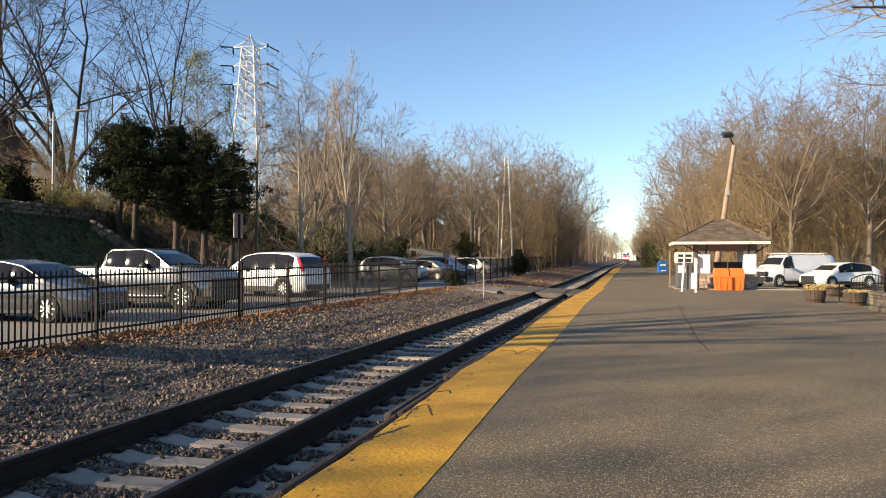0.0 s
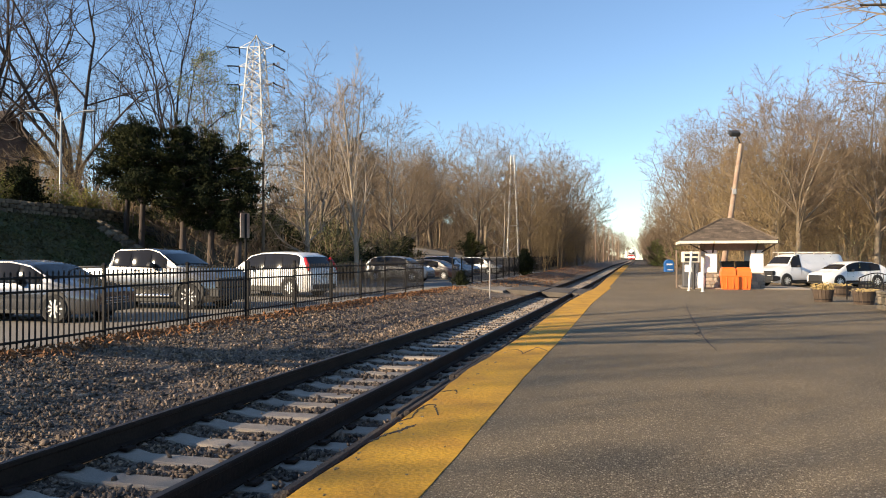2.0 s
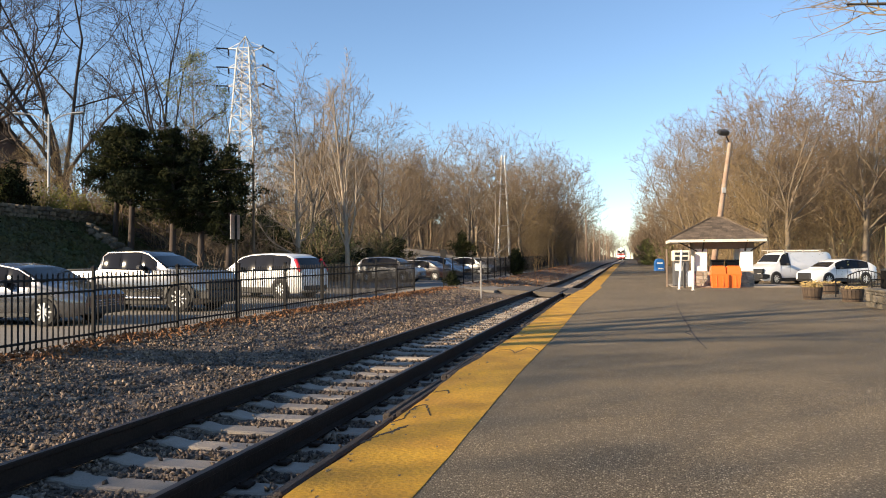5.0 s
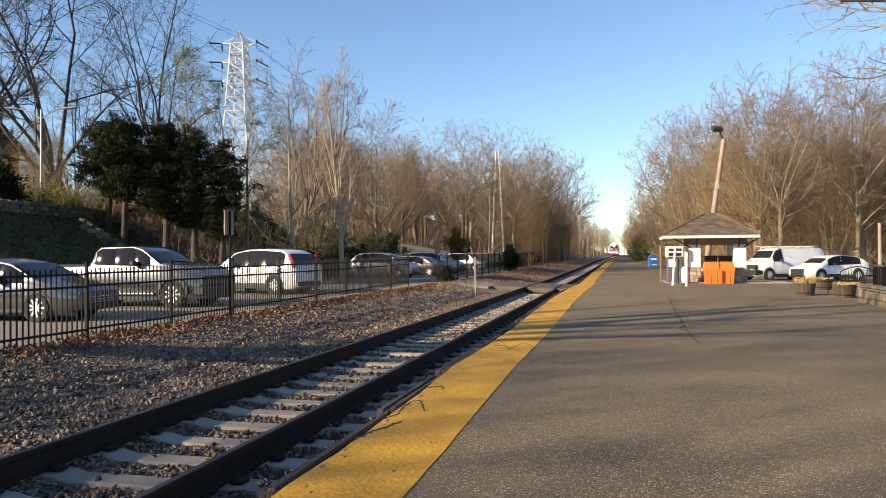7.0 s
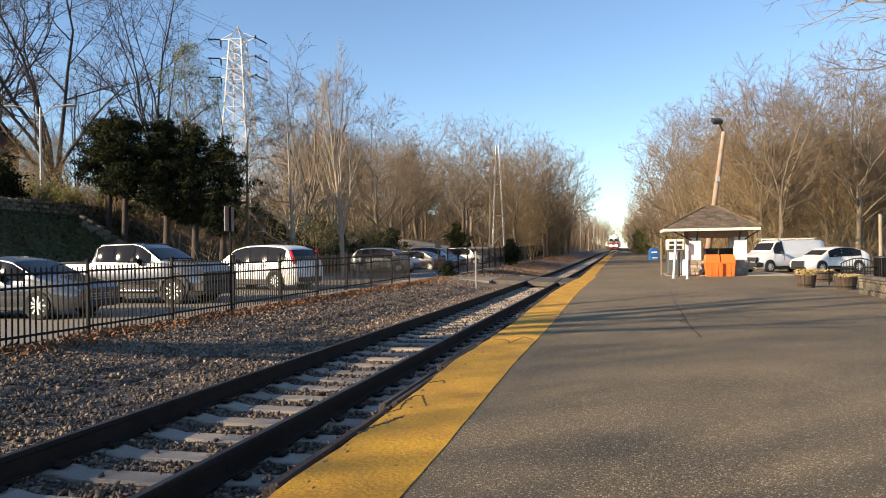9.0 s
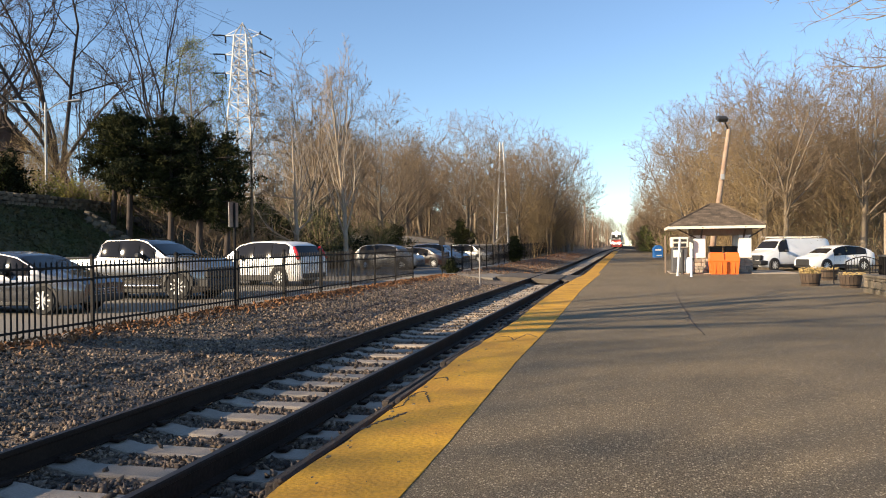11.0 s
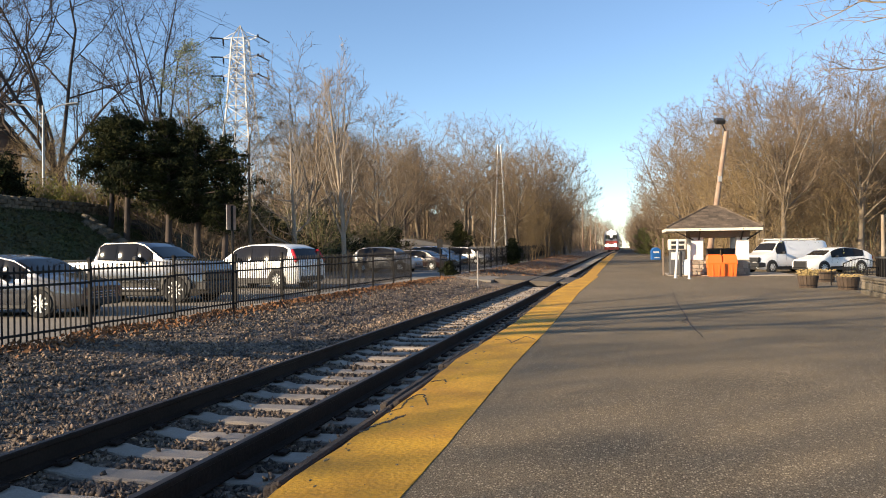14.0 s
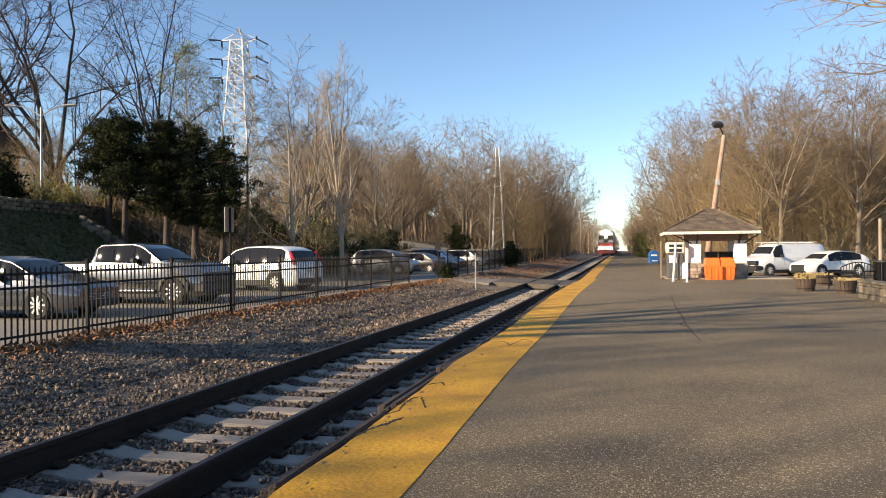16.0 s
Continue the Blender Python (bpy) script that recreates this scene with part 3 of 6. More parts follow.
    for x, d in ((X0 + 0.1, -0.95), (X1 - 0.1, 0.75), (X0 + 0.35, 0), (X1 - 0.35, 0)):
        mb = Mesher()
        mb.tube((x, Y0 + 0.05, 1.7), (x + d, Y0 - (0.75 if d == 0 else 0.1), 2.2), 0.045, n=4)
        part("bracket", mb, DARKBARK, s, "dark timber roof bracket")
    mb = Mesher()
    mb.box(X0 + 0.5, X1 - 0.5, Y1 - 0.9, Y1 - 0.5, 0.42, 0.47, 0.01)
    mb.box(X0 + 0.7, X0 + 0.8, Y1 - 0.8, Y1 - 0.6, 0.02, 0.42)
    mb.box(X1 - 0.8, X1 - 0.7, Y1 - 0.8, Y1 - 0.6, 0.02, 0.42)
    part("bench_seat", mb, BARREL, s, "dark timber bench inside")

    b = thing("grit_bin", pose(4.27, 37.05, -0.01, 0, 0, 2) @ Matrix.Scale(0.93, 4), "bright orange plastic grit bin with ribbed lid", "bin")
    mb = Mesher()
    rows = []
    for z, k in ((0.0, 0.92), (0.62, 1.0), (0.66, 1.03), (0.7, 1.03)):
        w, d = 0.69 * k, 0.36 * k
        rows.append([(-w, -d, z), (w, -d, z), (w, d, z), (-w, d, z)])
    mb.sweep(True, rows)
    for x in (-0.45, -0.15, 0.15, 0.45):
        mb.box(x - 0.03, x + 0.03, -0.375, -0.3, 0.06, 0.6, 0.012)
    part("body", mb, ORANGE, b)
    for x in (-0.36, 0.36):
        mb = Mesher()
        rows = []
        for z, k, sh in ((0.7, 1.0, 0), (0.9, 0.97, 0.02), (1.05, 0.88, 0.06), (1.1, 0.7, 0.1)):
            rows.append([(x - 0.34 * k, -0.37 * k + sh, z), (x + 0.34 * k, -0.37 * k + sh, z), (x + 0.34 * k, 0.37 * k, z), (x - 0.34 * k, 0.37 * k, z)])
        mb.sweep(True, rows)
        part("lid", mb, ORANGE, b, "orange domed lid half")

    t = thing("ticket_machine", pose(2.35, 37.45, 0.03, 0, 0, 4), "grey ticket machine with dark screen under a pale hood", "ticket machine")
    mb = Mesher()
    mb.box(-0.36, 0.36, 0, 0.5, 0.04, 1.2, 0.03)
    part("body", mb, material("machine_grey", (0.10, 0.10, 0.105), 0.5), t, "dark grey cabinet")
    mb = Mesher()
    mb.box(-0.4, 0.4, -0.08, 0.52, 1.2, 1.72, 0.04)
    part("hood", mb, CREAM, t, "cream header panel")
    for k, (x0, x1, z0, z1) in enumerate(((-0.3, -0.05, 1.5, 1.62), (0.02, 0.3, 1.5, 1.62), (-0.3, 0.28, 1.26, 1.42))):
        mb = Mesher()
        mb.box(x0, x1, -0.095, -0.075, z0, z1, 0.004)
        part("screen", mb, BLACKTRIM, t, "dark display panel")
    mb = Mesher()
    mb.box(-0.3, 0.1, -0.012, 0.0, 0.75, 1.1, 0.004)
    part("keypad", mb, WHITEPAINT, t, "pale instruction plate")
    w = thing("litter_bin", pose(2.72, 36.95, 0.03), "white round-shouldered litter bin beside the shelter", "bin")
    mb = Mesher()
    mb.lathe([(0.0, 0.02), (0.17, 0.02), (0.2, 0.1), (0.2, 0.55), (0.16, 0.7), (0.1, 0.76), (0.0, 0.77)], 16)
    part("body", mb, WHITEPAINT, w, smooth=True)
    hyd = thing("standpipe", pose(2.42, 36.75, -0.02), "black standpipe beside the ticket machine", "standpipe")
    mb = Mesher()
    mb.tube((0, 0, 0), (0, 0, 1.05), 0.07, n=10)
    mb.tube((0, 0, 1.05), (0, 0, 1.2), 0.1, 0.06, n=10)
    part("pipe", mb, BLACKTRIM, hyd)
    for (x, y, h, lean) in ((2.08, 34.85, 1.72, 4.0), (2.59, 33.9, 1.2, 0.6)):
        p = thing("bollard", pose(x, y, -0.01, 0, lean, 0), "slim white painted steel bollard on the platform", "bollard", "white bollards")
        mb = Mesher()
        mb.lathe([(0.0, h + 0.03), (0.03, h + 0.028), (0.05, h), (0.05, 0.02), (0.09, 0.018), (0.09, 0.0)], 12)
        part("post", mb, WHITEPAINT, p, smooth=True)
    p = thing("fence_bollard", pose(1.72, 38.2, -0.01), "brown square timber post beside the ticket machine", "post")
    mb = Mesher()
    mb.box(-0.04, 0.04, -0.04, 0.04, -0.1, 1.85, 0.01)
    part("post", mb, LINTEL, p)

    m = thing("newspaper_box", pose(2.67, 74.9, -0.02, 0, 0, 10), "blue painted steel collection box with white lettering bars", "mailbox")
    mb = Mesher()
    rows = []
    for a in range(9):
        w = math.pi * a / 8
        rows.append([(0.42 * math.cos(w), y, 0.95 + 0.42 * math.sin(w)) for y in (-0.4, 0.4)])
    mb.sweep(False, rows)
    mb.box(-0.42, 0.42, -0.4, 0.4, 0.18, 0.95, 0.02)
    for y in (-0.4, 0.4):
        mb.add([(0.42 * math.cos(math.pi * a / 8), y, 0.95 + 0.42 * math.sin(math.pi * a / 8)) for a in range(9)], [tuple(range(9))])
    part("body", mb, BLUE, m)
    for x in (-0.34, 0.28):
        mb = Mesher()
        mb.box(x, x + 0.07, -0.35, 0.35, 0.0, 0.18)
        part("leg", mb, BLUE, m)
    mb = Mesher()
    mb.box(-0.3, 0.25, -0.415, -0.403, 0.85, 1.0)
    part("sticker", mb, WHITEPAINT, m, "white lettering bar")
    mb = Mesher()
    mb.box(-0.2, 0.3, -0.415, -0.403, 0.35, 0.45)
    part("sticker", mb, WHITEPAINT, m, "white lettering bar")

    for x in (4.15, 4.85):
        r = thing("recycling_bin", pose(x, 39.4, 0.04), "dark grey plastic wheeled bin inside the shelter", "bin", "bins in the shelter")
        mb = Mesher()
        mb.sweep(True, [[(-0.24, -0.26, 0), (0.24, -0.26, 0), (0.24, 0.26, 0), (-0.24, 0.26, 0)], [(-0.29, -0.34, 1.15), (0.29, -0.34, 1.15), (0.29, 0.34, 1.15), (-0.29, 0.34, 1.15)]])
        part("body", mb, BLACKTRIM, r)
        mb = Mesher()
        mb.box(-0.31, 0.31, -0.36, 0.37, 1.15, 1.25, 0.03)
        part("lid", mb, BLACKTRIM, r)
    tp = thing("timber_post", pose(8.95, 30.0, -0.05), "pale round timber post beyond the flower bed", "post")
    mb = Mesher()
    mb.tube((0, 0, -0.2), (0, 0, 2.5), 0.075, 0.06, 10)
    part("post", mb, PALEBARK, tp, smooth=True)
    # leaning pole with a floodlight
    p = thing("floodlight_pole", pose(4.45, 43.5, -0.1), "weathered leaning timber pole with a floodlight at its top", "pole")
    mb = Mesher()
    rows = []
    for k in range(13):
        u = k / 12
        c = Vector((-0.25 + 1.15 * u, 0, 8.05 * u - 0.3))
        r = 0.17 - 0.055 * u
        rows.append([c + Vector((r * math.cos(w * math.pi / 5), r * math.sin(w * math.pi / 5), 0)) for w in range(10)])
    mb.sweep(True, rows)
    part("pole", mb, POLEWOOD, p, smooth=True)
    mb = Mesher()
    mb.tube((0.88, 0, 7.7), (0.62, -0.25, 8.2), 0.03, n=6)
    part("arm", mb, IRON, p)
    mb = Mesher()
    mb.box(-0.28, 0.28, -0.2, 0.2, -0.13, 0.13, 0.05, pose(0.52, -0.3, 8.28, 28, 0, 15))
    part("floodlight", mb, BLACKTRIM, p, "dark floodlight housing")
    mb = Mesher()
    mb.box(0.43, 0.63, -0.25, -0.05, 5.0, 5.3, 0.02)
    part("junction_box", mb, GALV, p)


build_shelter()


def build_planters():
    rnd = random.Random(12)
    for x, y, r, tall in ((5.74, 26.7, 0.28, 1), (7.25, 30.9, 0.32, 0), (6.62, 25.5, 0.29, 0)):
        t = thing("barrel_planter", pose(x, y, -0.01), "half-barrel wooden planter with dry straw-yellow plants", "planter", "barrel planters")
        n = 18
        st = Mesher()
        st.sweep(True, [[(-0.5, -0.012, 0), (0.5, -0.012, 0), (0.5, 0.012, 0), (-0.5, 0.012, 0)], [(-0.58, -0.012, 0.42), (0.58, -0.012, 0.42), (0.58, 0.012, 0.42), (-0.58, 0.012, 0.42)]])
        sd = st.data("stave", BARREL)
        for i in range(n):
            a = 2 * math.pi * i / n
            w = 2 * math.pi * r * 0.86 / n
            part("stave", sd, None, t, m=pose(0.88 * r * math.cos(a), 0.88 * r * math.sin(a), 0, 0, 0, math.degrees(a) + 90) @ pose(0, 0, 0, 9, 0, 0) @ Matrix.Diagonal((w, 1, 1, 1)))
        for z, k in ((0.1, 0.955), (0.33, 1.07)):
            mb = Mesher()
            mb.lathe([(r * k, z - 0.02), (r * k + 0.008, z - 0.02), (r * k + 0.014, z + 0.02), (r * k, z + 0.02)], 20)
            part("hoop", mb, IRON, t, "dark iron hoop")
        mb = Mesher()
        mb.lathe([(0, 0.37), (r * 0.98, 0.36), (r * 0.98, 0.3)], 16)
        part("soil", mb, EARTH, t)
        mb = Mesher()
        for k in range(150 if tall else 80):
            a, d = rnd.uniform(0, 6.28), r * math.sqrt(rnd.random()) * 0.95
            p = Vector((d * math.cos(a), d * math.sin(a), 0.36))
            h = rnd.uniform(0.04, 0.13) + (rnd.uniform(0, 0.16) if tall else 0)
            q = p + Vector((math.cos(a) * d * 0.25 + rnd.uniform(-0.06, 0.06), math.sin(a) * d * 0.25 + rnd.uniform(-0.06, 0.06), h))
            mb.tube(p, q, 0.006, 0.002, 3, False)
            s = rnd.uniform(0.012, 0.03)
            mb.box(q.x - s, q.x + s, q.y - s, q.y + s, q.z - s * 0.4, q.z + s * 0.4)
        part("planting", mb, DRYPLANT, t, "dry yellow and straw-coloured stems")
        tagged(t.children[-1], kind="stuff")
    # low stone wall of a flower bed
    w = thing("bed_wall", pose(0, 0, 0), "low rough stone wall of a raised flower bed", "wall", kind="structure")
    stone_wall(w, 6.45, 13.0, 19.9, 23.4, -0.05, 0.42, 0, 0.22, 9, MOSSSTONE)
    mb = Mesher()
    mb.box(6.4, 13.05, 19.85, 20.2, 0.42, 0.5, 0.02)
    mb.box(6.4, 6.75, 20.2, 23.5, 0.42, 0.5, 0.02)
    part("coping", mb, MOSSSTONE, w, "rough stone coping")
    # black iron bench behind the planters
    b = thing("iron_bench", pose(7.35, 27.6, -0.01, 0, 0, -60), "black wrought-iron bench with curved back", "bench")
    mb = Mesher()
    for i in range(8):
        mb.tube((-0.75, -0.2 + 0.06 * i, 0.43), (0.75, -0.2 + 0.06 * i, 0.43), 0.012, n=5)
    part("seat", mb, IRON, b)
    mb = Mesher()
    rows = [Vector((-0.75 + 1.5 * u, 0.3, 0.75 + 0.18 * math.sin(math.pi * u))) for u in span(0, 1, 12)]
    for p, q in zip(rows, rows[1:]):
        mb.tube(p, q, 0.018, n=6)
    for p in rows:
        mb.tube((p.x, 0.26, 0.43), p, 0.009, n=4)
    part("backrest", mb, IRON, b)
    for x in (-0.75, 0.75):
        mb = Mesher()
        mb.tube((x, -0.22, 0), (x, -0.22, 0.65), 0.02, n=6)
        mb.tube((x, 0.3, 0), (x, 0.3, 0.75), 0.02, n=6)
        mb.tube((x, -0.22, 0.65), (x, 0.28, 0.65), 0.02, n=6)
        part("leg", mb, IRON, b, "black iron end frame")
    d = thing("steel_litter_bin", pose(8.2, 27.2, -0.01), "black slatted steel litter bin", "bin")
    for i in range(22):
        a = 2 * math.pi * i / 22
        mb = Mesher()
        mb.box(0.27 * math.cos(a) - 0.018, 0.27 * math.cos(a) + 0.018, 0.27 * math.sin(a) - 0.018, 0.27 * math.sin(a) + 0.018, 0.05, 0.95)
        part("slat", mb, IRON, d)
    mb = Mesher()
    mb.lathe([(0.26, 0), (0.3, 0.02), (0.3, 0.07), (0.24, 0.09), (0.24, 0.92), (0.31, 0.94), (0.31, 0.99), (0.2, 1.0)], 20)
    part("liner", mb, BLACKTRIM, d)


build_planters()


# ---- vehicles ----
def car(name, m, label, mat, length, width, top, belt, wheels, wheel_r, glass, screen, rear, tail="suv", category="car", lamps=True, rim=ALLOY, bed=None, trim=BLACKTRIM, clad=False):
    """A vehicle that faces its own +x. top and belt: (x, height) along the length from the tail; glass: side windows as (x0, x1)."""
    t = thing(name, m, label, category)
    hw = width / 2

    def sect(x):
        zt, zb = interp(top, x), interp(belt, x)
        zb = min(zb, zt - 0.05)
        u = x / length
        nose = 1 - 0.16 * max(0.0, (u - 0.86) / 0.14) ** 2 - 0.13 * max(0.0, (0.1 - u) / 0.1) ** 2
        w = hw * nose
        low = 0.2 + 0.1 * max(0.0, (u - 0.93) / 0.07) + 0.1 * max(0.0, (0.05 - u) / 0.05)
        gh = max(0.0, zt - zb)
        wr = w * 0.985 - 0.30 * gh
        half = [(w * 0.9, low), (w * 0.985, low + 0.1), (w, 0.55), (w * 0.985, zb - 0.03), (w * 0.965, zb),
                (wr + 0.25 * (w * 0.965 - wr), zb + 0.72 * max(gh - 0.05, 0.0)), (wr, zt - 0.035 if gh > 0.1 else zt - 0.012), (wr * 0.82, zt - 0.002), (wr * 0.4, zt + 0.012)]
        return half

    def ring(x):
        h = sect(x)
        return [(x, -y, z) for y, z in h] + [(x, y, z) for y, z in h[::-1]]

    def side_y(x, z):
        h = sect(x)
        for (y0, z0), (y1, z1) in zip(h[3:], h[4:7]):
            if z <= z1 + 1e-6:
                return y0 + (y1 - y0) * max(0.0, (z - z0) / max(z1 - z0, 1e-4))
        return h[6][0]

    xs = sorted(set([0.0, 0.04, 0.12, length - 0.12, length - 0.04, length] + [round(p[0], 3) for p in top + belt if 0 < p[0] < length] + [round(k * length / 22, 3) for k in range(1, 22)]))
    mb = Mesher()
    mb.sweep(True, [ring(x) for x in xs])
    body = part("body", mb, mat, t, smooth=True)
    # black surround of the side windows
    for s in (-1, 1):
        mb, rows = Mesher(), []
        a, b = glass[0][0] - 0.04, glass[-1][1] + 0.05
        for k in range(13):
            xb = a + (b - a) * k / 12
            zl, zu = interp(belt, xb) - 0.005, interp(top, xb) - 0.055
            rows.append([(xb, s * (side_y(xb, z) + 0.02), z) for z in (zl, (zl * 2 + zu) / 3, (zl + zu * 2) / 3, max(zu, zl + 0.02))])
        mb.sweep(False, rows)
        part("window_surround", mb, GLASS, t, "black window surround", True)
    # side windows, following the side of the body
    for a, b in glass:
        for s in (-1, 1):
            mb, rows = Mesher(), []
            for k in range(7):
                xb = a + (b - a) * k / 6
                row = []
                for j in range(4):
                    zl = interp(belt, xb) + 0.02
                    zu = interp(top, xb) - 0.075
                    z = zl + (max(zu, zl + 0.01) - zl) * j / 3
                    bulge = 0.012 * (1 - (j / 1.5 - 1) ** 2) + 0.016 * (1 - (k / 3 - 1) ** 2)
                    row.append((xb, s * (side_y(xb, z) + 0.022 + bulge), z))
                rows.append(row)
            mb.sweep(False, rows)
            part("side_window", mb, GLASS, t, "dark tinted side glass", True)
    for nm, (a, b) in (("windscreen", screen), ("rear_window", rear)):
        if a is None:
            continue
        mb, rows = Mesher(), []
        for k in range(6):
            x = a + (b - a) * (0.06 + 0.88 * k / 5)
            zt, h = interp(top, x), sect(x)
            row = []
            for j in range(7):
                y = (j / 3 - 1) * (h[6][0] * 0.93)
                f = abs(y) / max(h[6][0], 1e-3)
                row.append((x + (0.012 if nm == "windscreen" else -0.012), y, zt + 0.012 * (1 - f) + (0.006 if f < 0.8 else -0.01) + 0.004))
            rows.append(row)
        mb.sweep(False, rows)
        part(nm, mb, GLASS, t, "dark reflective glass", True)
    # wheels and arches
    tyre, disc, arch = Mesher(), Mesher(), Mesher()
    turn = pose(0, 0, 0, 90, 0, 0)
    tyre.lathe([(wheel_r * 0.64, -0.1), (wheel_r * 0.95, -0.11), (wheel_r, -0.08), (wheel_r, 0.08), (wheel_r * 0.95, 0.11), (wheel_r * 0.64, 0.1)], 28, turn)
    disc.lathe([(wheel_r * 0.66, 0.1), (wheel_r * 0.66, 0.07), (wheel_r * 0.6, 0.06)], 24, turn)
    for k in range(9):
        w = radians(40 * k)
        c = Vector((math.cos(w), 0, math.sin(w)))
        disc.tube(c * 0.03 + Vector((0, -0.085, 0)), c * wheel_r * 0.65 + Vector((0, -0.08, 0)), 0.026, 0.03, 4)
    disc.lathe([(0.0, 0.1), (0.06, 0.1), (0.075, 0.08), (0.075, 0.0)], 12, turn)
    back = Mesher()
    back.lathe([(0.0, 0.02), (wheel_r * 0.62, 0.02)], 20, turn)
    arch.lathe([(0.0, 0.02), (wheel_r * 1.13, 0.02), (wheel_r * 1.16, 0.004), (wheel_r * 1.16, -0.12)], 28, turn)
    td, dd, bd, ad = tyre.data("tyre", RUBBER, True), disc.data("rim", rim, True), back.data("brake_disc", BLACKTRIM), arch.data("wheel_arch", BLACKTRIM)
    for x in wheels:
        for s in (-1, 1):
            M = pose(x, s * (hw - 0.075), wheel_r, 0, 0, 0 if s < 0 else 180)
            wh = part("wheel", td, None, t, "black tyre", m=M)
            part("rim", dd, None, wh, "silver alloy rim")
            part("brake_disc", bd, None, wh)
            part("wheel_arch", ad, None, t, m=pose(x, s * (hw * 0.998 - 0.012), wheel_r + 0.035, 0, 0, 0 if s < 0 else 180))
    z0 = interp(belt, length * 0.95)
    for s in (-1, 1):
        mb = Mesher()
        mb.box(length - 0.42, length - 0.05, -0.16, 0.16, -0.075, 0.075, 0.05, pose(0, s * (hw * 0.76), z0 - 0.2, 0, 0, -s * 12))
        part("headlight", mb, CLEARLENS, t, "clear headlight") if lamps else None
        mb = Mesher()
        zb = interp(belt, 0.1)
        if tail == "tall":
            mb.box(-0.075, 0.075, -0.05, 0.05, -0.27, 0.27, 0.03, pose(0.2, s * (hw * 0.88), zb + 0.16, s * 10, 33, 0))
        else:
            mb.box(-0.02, 0.2, -0.13, 0.13, -0.08, 0.08, 0.03, pose(0.02, s * (hw * 0.76), zb - 0.14))
        part("tail_light", mb, REDLENS, t, "red tail light")
        mb = Mesher()
        mx = screen[1] - 0.28 if screen[1] < screen[0] else screen[0] + 0.3
        mb.box(-0.09, 0.09, -0.11, 0.11, -0.075, 0.075, 0.045, pose(min(mx + 0.05, length * 0.72), s * (hw + 0.1), interp(belt, mx) + 0.07))
        part("wing_mirror", mb, trim if clad else mat, t)
        for a, b in glass[:2]:
            mb = Mesher()
            mb.box(a + 0.06, a + 0.24, s * (hw * 0.985) - 0.02, s * (hw * 0.985) + 0.02, interp(belt, a) - 0.13, interp(belt, a) - 0.1, 0.008)
            part("door_handle", mb, mat, t)
        for xa in [g[0] - 0.02 for g in glass] + [glass[-1][1] + 0.02]:
            mb = Mesher()
            mb.box(xa - 0.004, xa + 0.004, s * hw * 0.99 - 0.006, s * hw * 0.99 + 0.006, 0.34, interp(belt, xa) - 0.03)
            part("door_seam", mb, BLACKTRIM, t)
        mb = Mesher()
        mb.box(wheels[0] + wheel_r * 1.1, wheels[1] - wheel_r * 1.1, s * hw * 0.96 - 0.03, s * hw * 0.96 + 0.042, 0.2, 0.42 if clad else 0.31, 0.02)
        part("sill", mb, trim, t, "dark sill")
    mb = Mesher()
    mb.box(length - 0.1, length + 0.03, -hw * 0.78, hw * 0.78, 0.24, 0.42, 0.04)
    part("front_bumper", mb, trim, t)
    mb = Mesher()
    mb.box(length - 0.08, length + 0.015, -hw * 0.5, hw * 0.5, z0 - 0.3, z0 - 0.1, 0.02)
    part("grille", mb, trim, t, "dark front grille")
    for k in range(3):
        mb = Mesher()
        mb.box(length + 0.0, length + 0.028, -hw * 0.49, hw * 0.49, z0 - 0.27 + 0.06 * k, z0 - 0.25 + 0.06 * k, 0.006)
        part("grille_bar", mb, CHROME, t, "bright grille bar")
    mb = Mesher()
    mb.box(-0.035, 0.1, -hw * 0.8, hw * 0.8, 0.3, 0.48, 0.04)
    part("rear_bumper", mb, trim, t)
    mb = Mesher()
    mb.box(-0.03, -0.01, -0.16, 0.16, 0.72, 0.83, 0.006)
    part("plate", mb, WHITEPAINT, t, "pale number plate, blank")
    return t


SILVER = paint("silver_paint", (0.40, 0.40, 0.405), 0.9, 0.24)
SEDANGREY = paint("silver_grey_paint", (0.15, 0.153, 0.165), 0.75, 0.2)
TRUCKGREY = paint("warm_silver_paint", (0.2, 0.195, 0.19), 0.85, 0.2)
PEWTER = paint("pewter_paint", (0.28, 0.285, 0.29), 0.5)
GREYPAINT = paint("mid_grey_paint", (0.17, 0.175, 0.185), 0.4)
WHITECAR = paint("white_car_paint", (0.80, 0.79, 0.77))
BLACKCAR = paint("dark_red_black_paint", (0.018, 0.007, 0.007))

SEDAN_TOP = [(0, 0.92), (0.1, 0.98), (0.45, 1.02), (1.25, 1.38), (1.8, 1.45), (2.5, 1.45), (3.0, 1.36), (3.75, 0.98), (4.55, 0.82), (4.75, 0.68)]
SEDAN_BELT = [(0, 0.86), (1.0, 0.95), (3.6, 0.9), (4.75, 0.64)]
SUV_TOP = [(0, 0.95), (0.06, 1.05), (0.42, 1.5), (0.75, 1.63), (1.6, 1.68), (2.4, 1.66), (2.9, 1.56), (3.6, 1.07), (4.35, 0.92), (4.5, 0.72)]
SUV_BELT = [(0, 1.06), (0.6, 1.06), (3.4, 1.0), (4.5, 0.68)]
TRUCK_TOP = [(0, 1.24), (1.5, 1.26), (1.56, 1.28), (1.66, 1.66), (1.82, 1.79), (2.9, 1.81), (3.2, 1.74), (3.9, 1.3), (4.95, 1.2), (5.22, 1.08), (5.3, 0.9)]
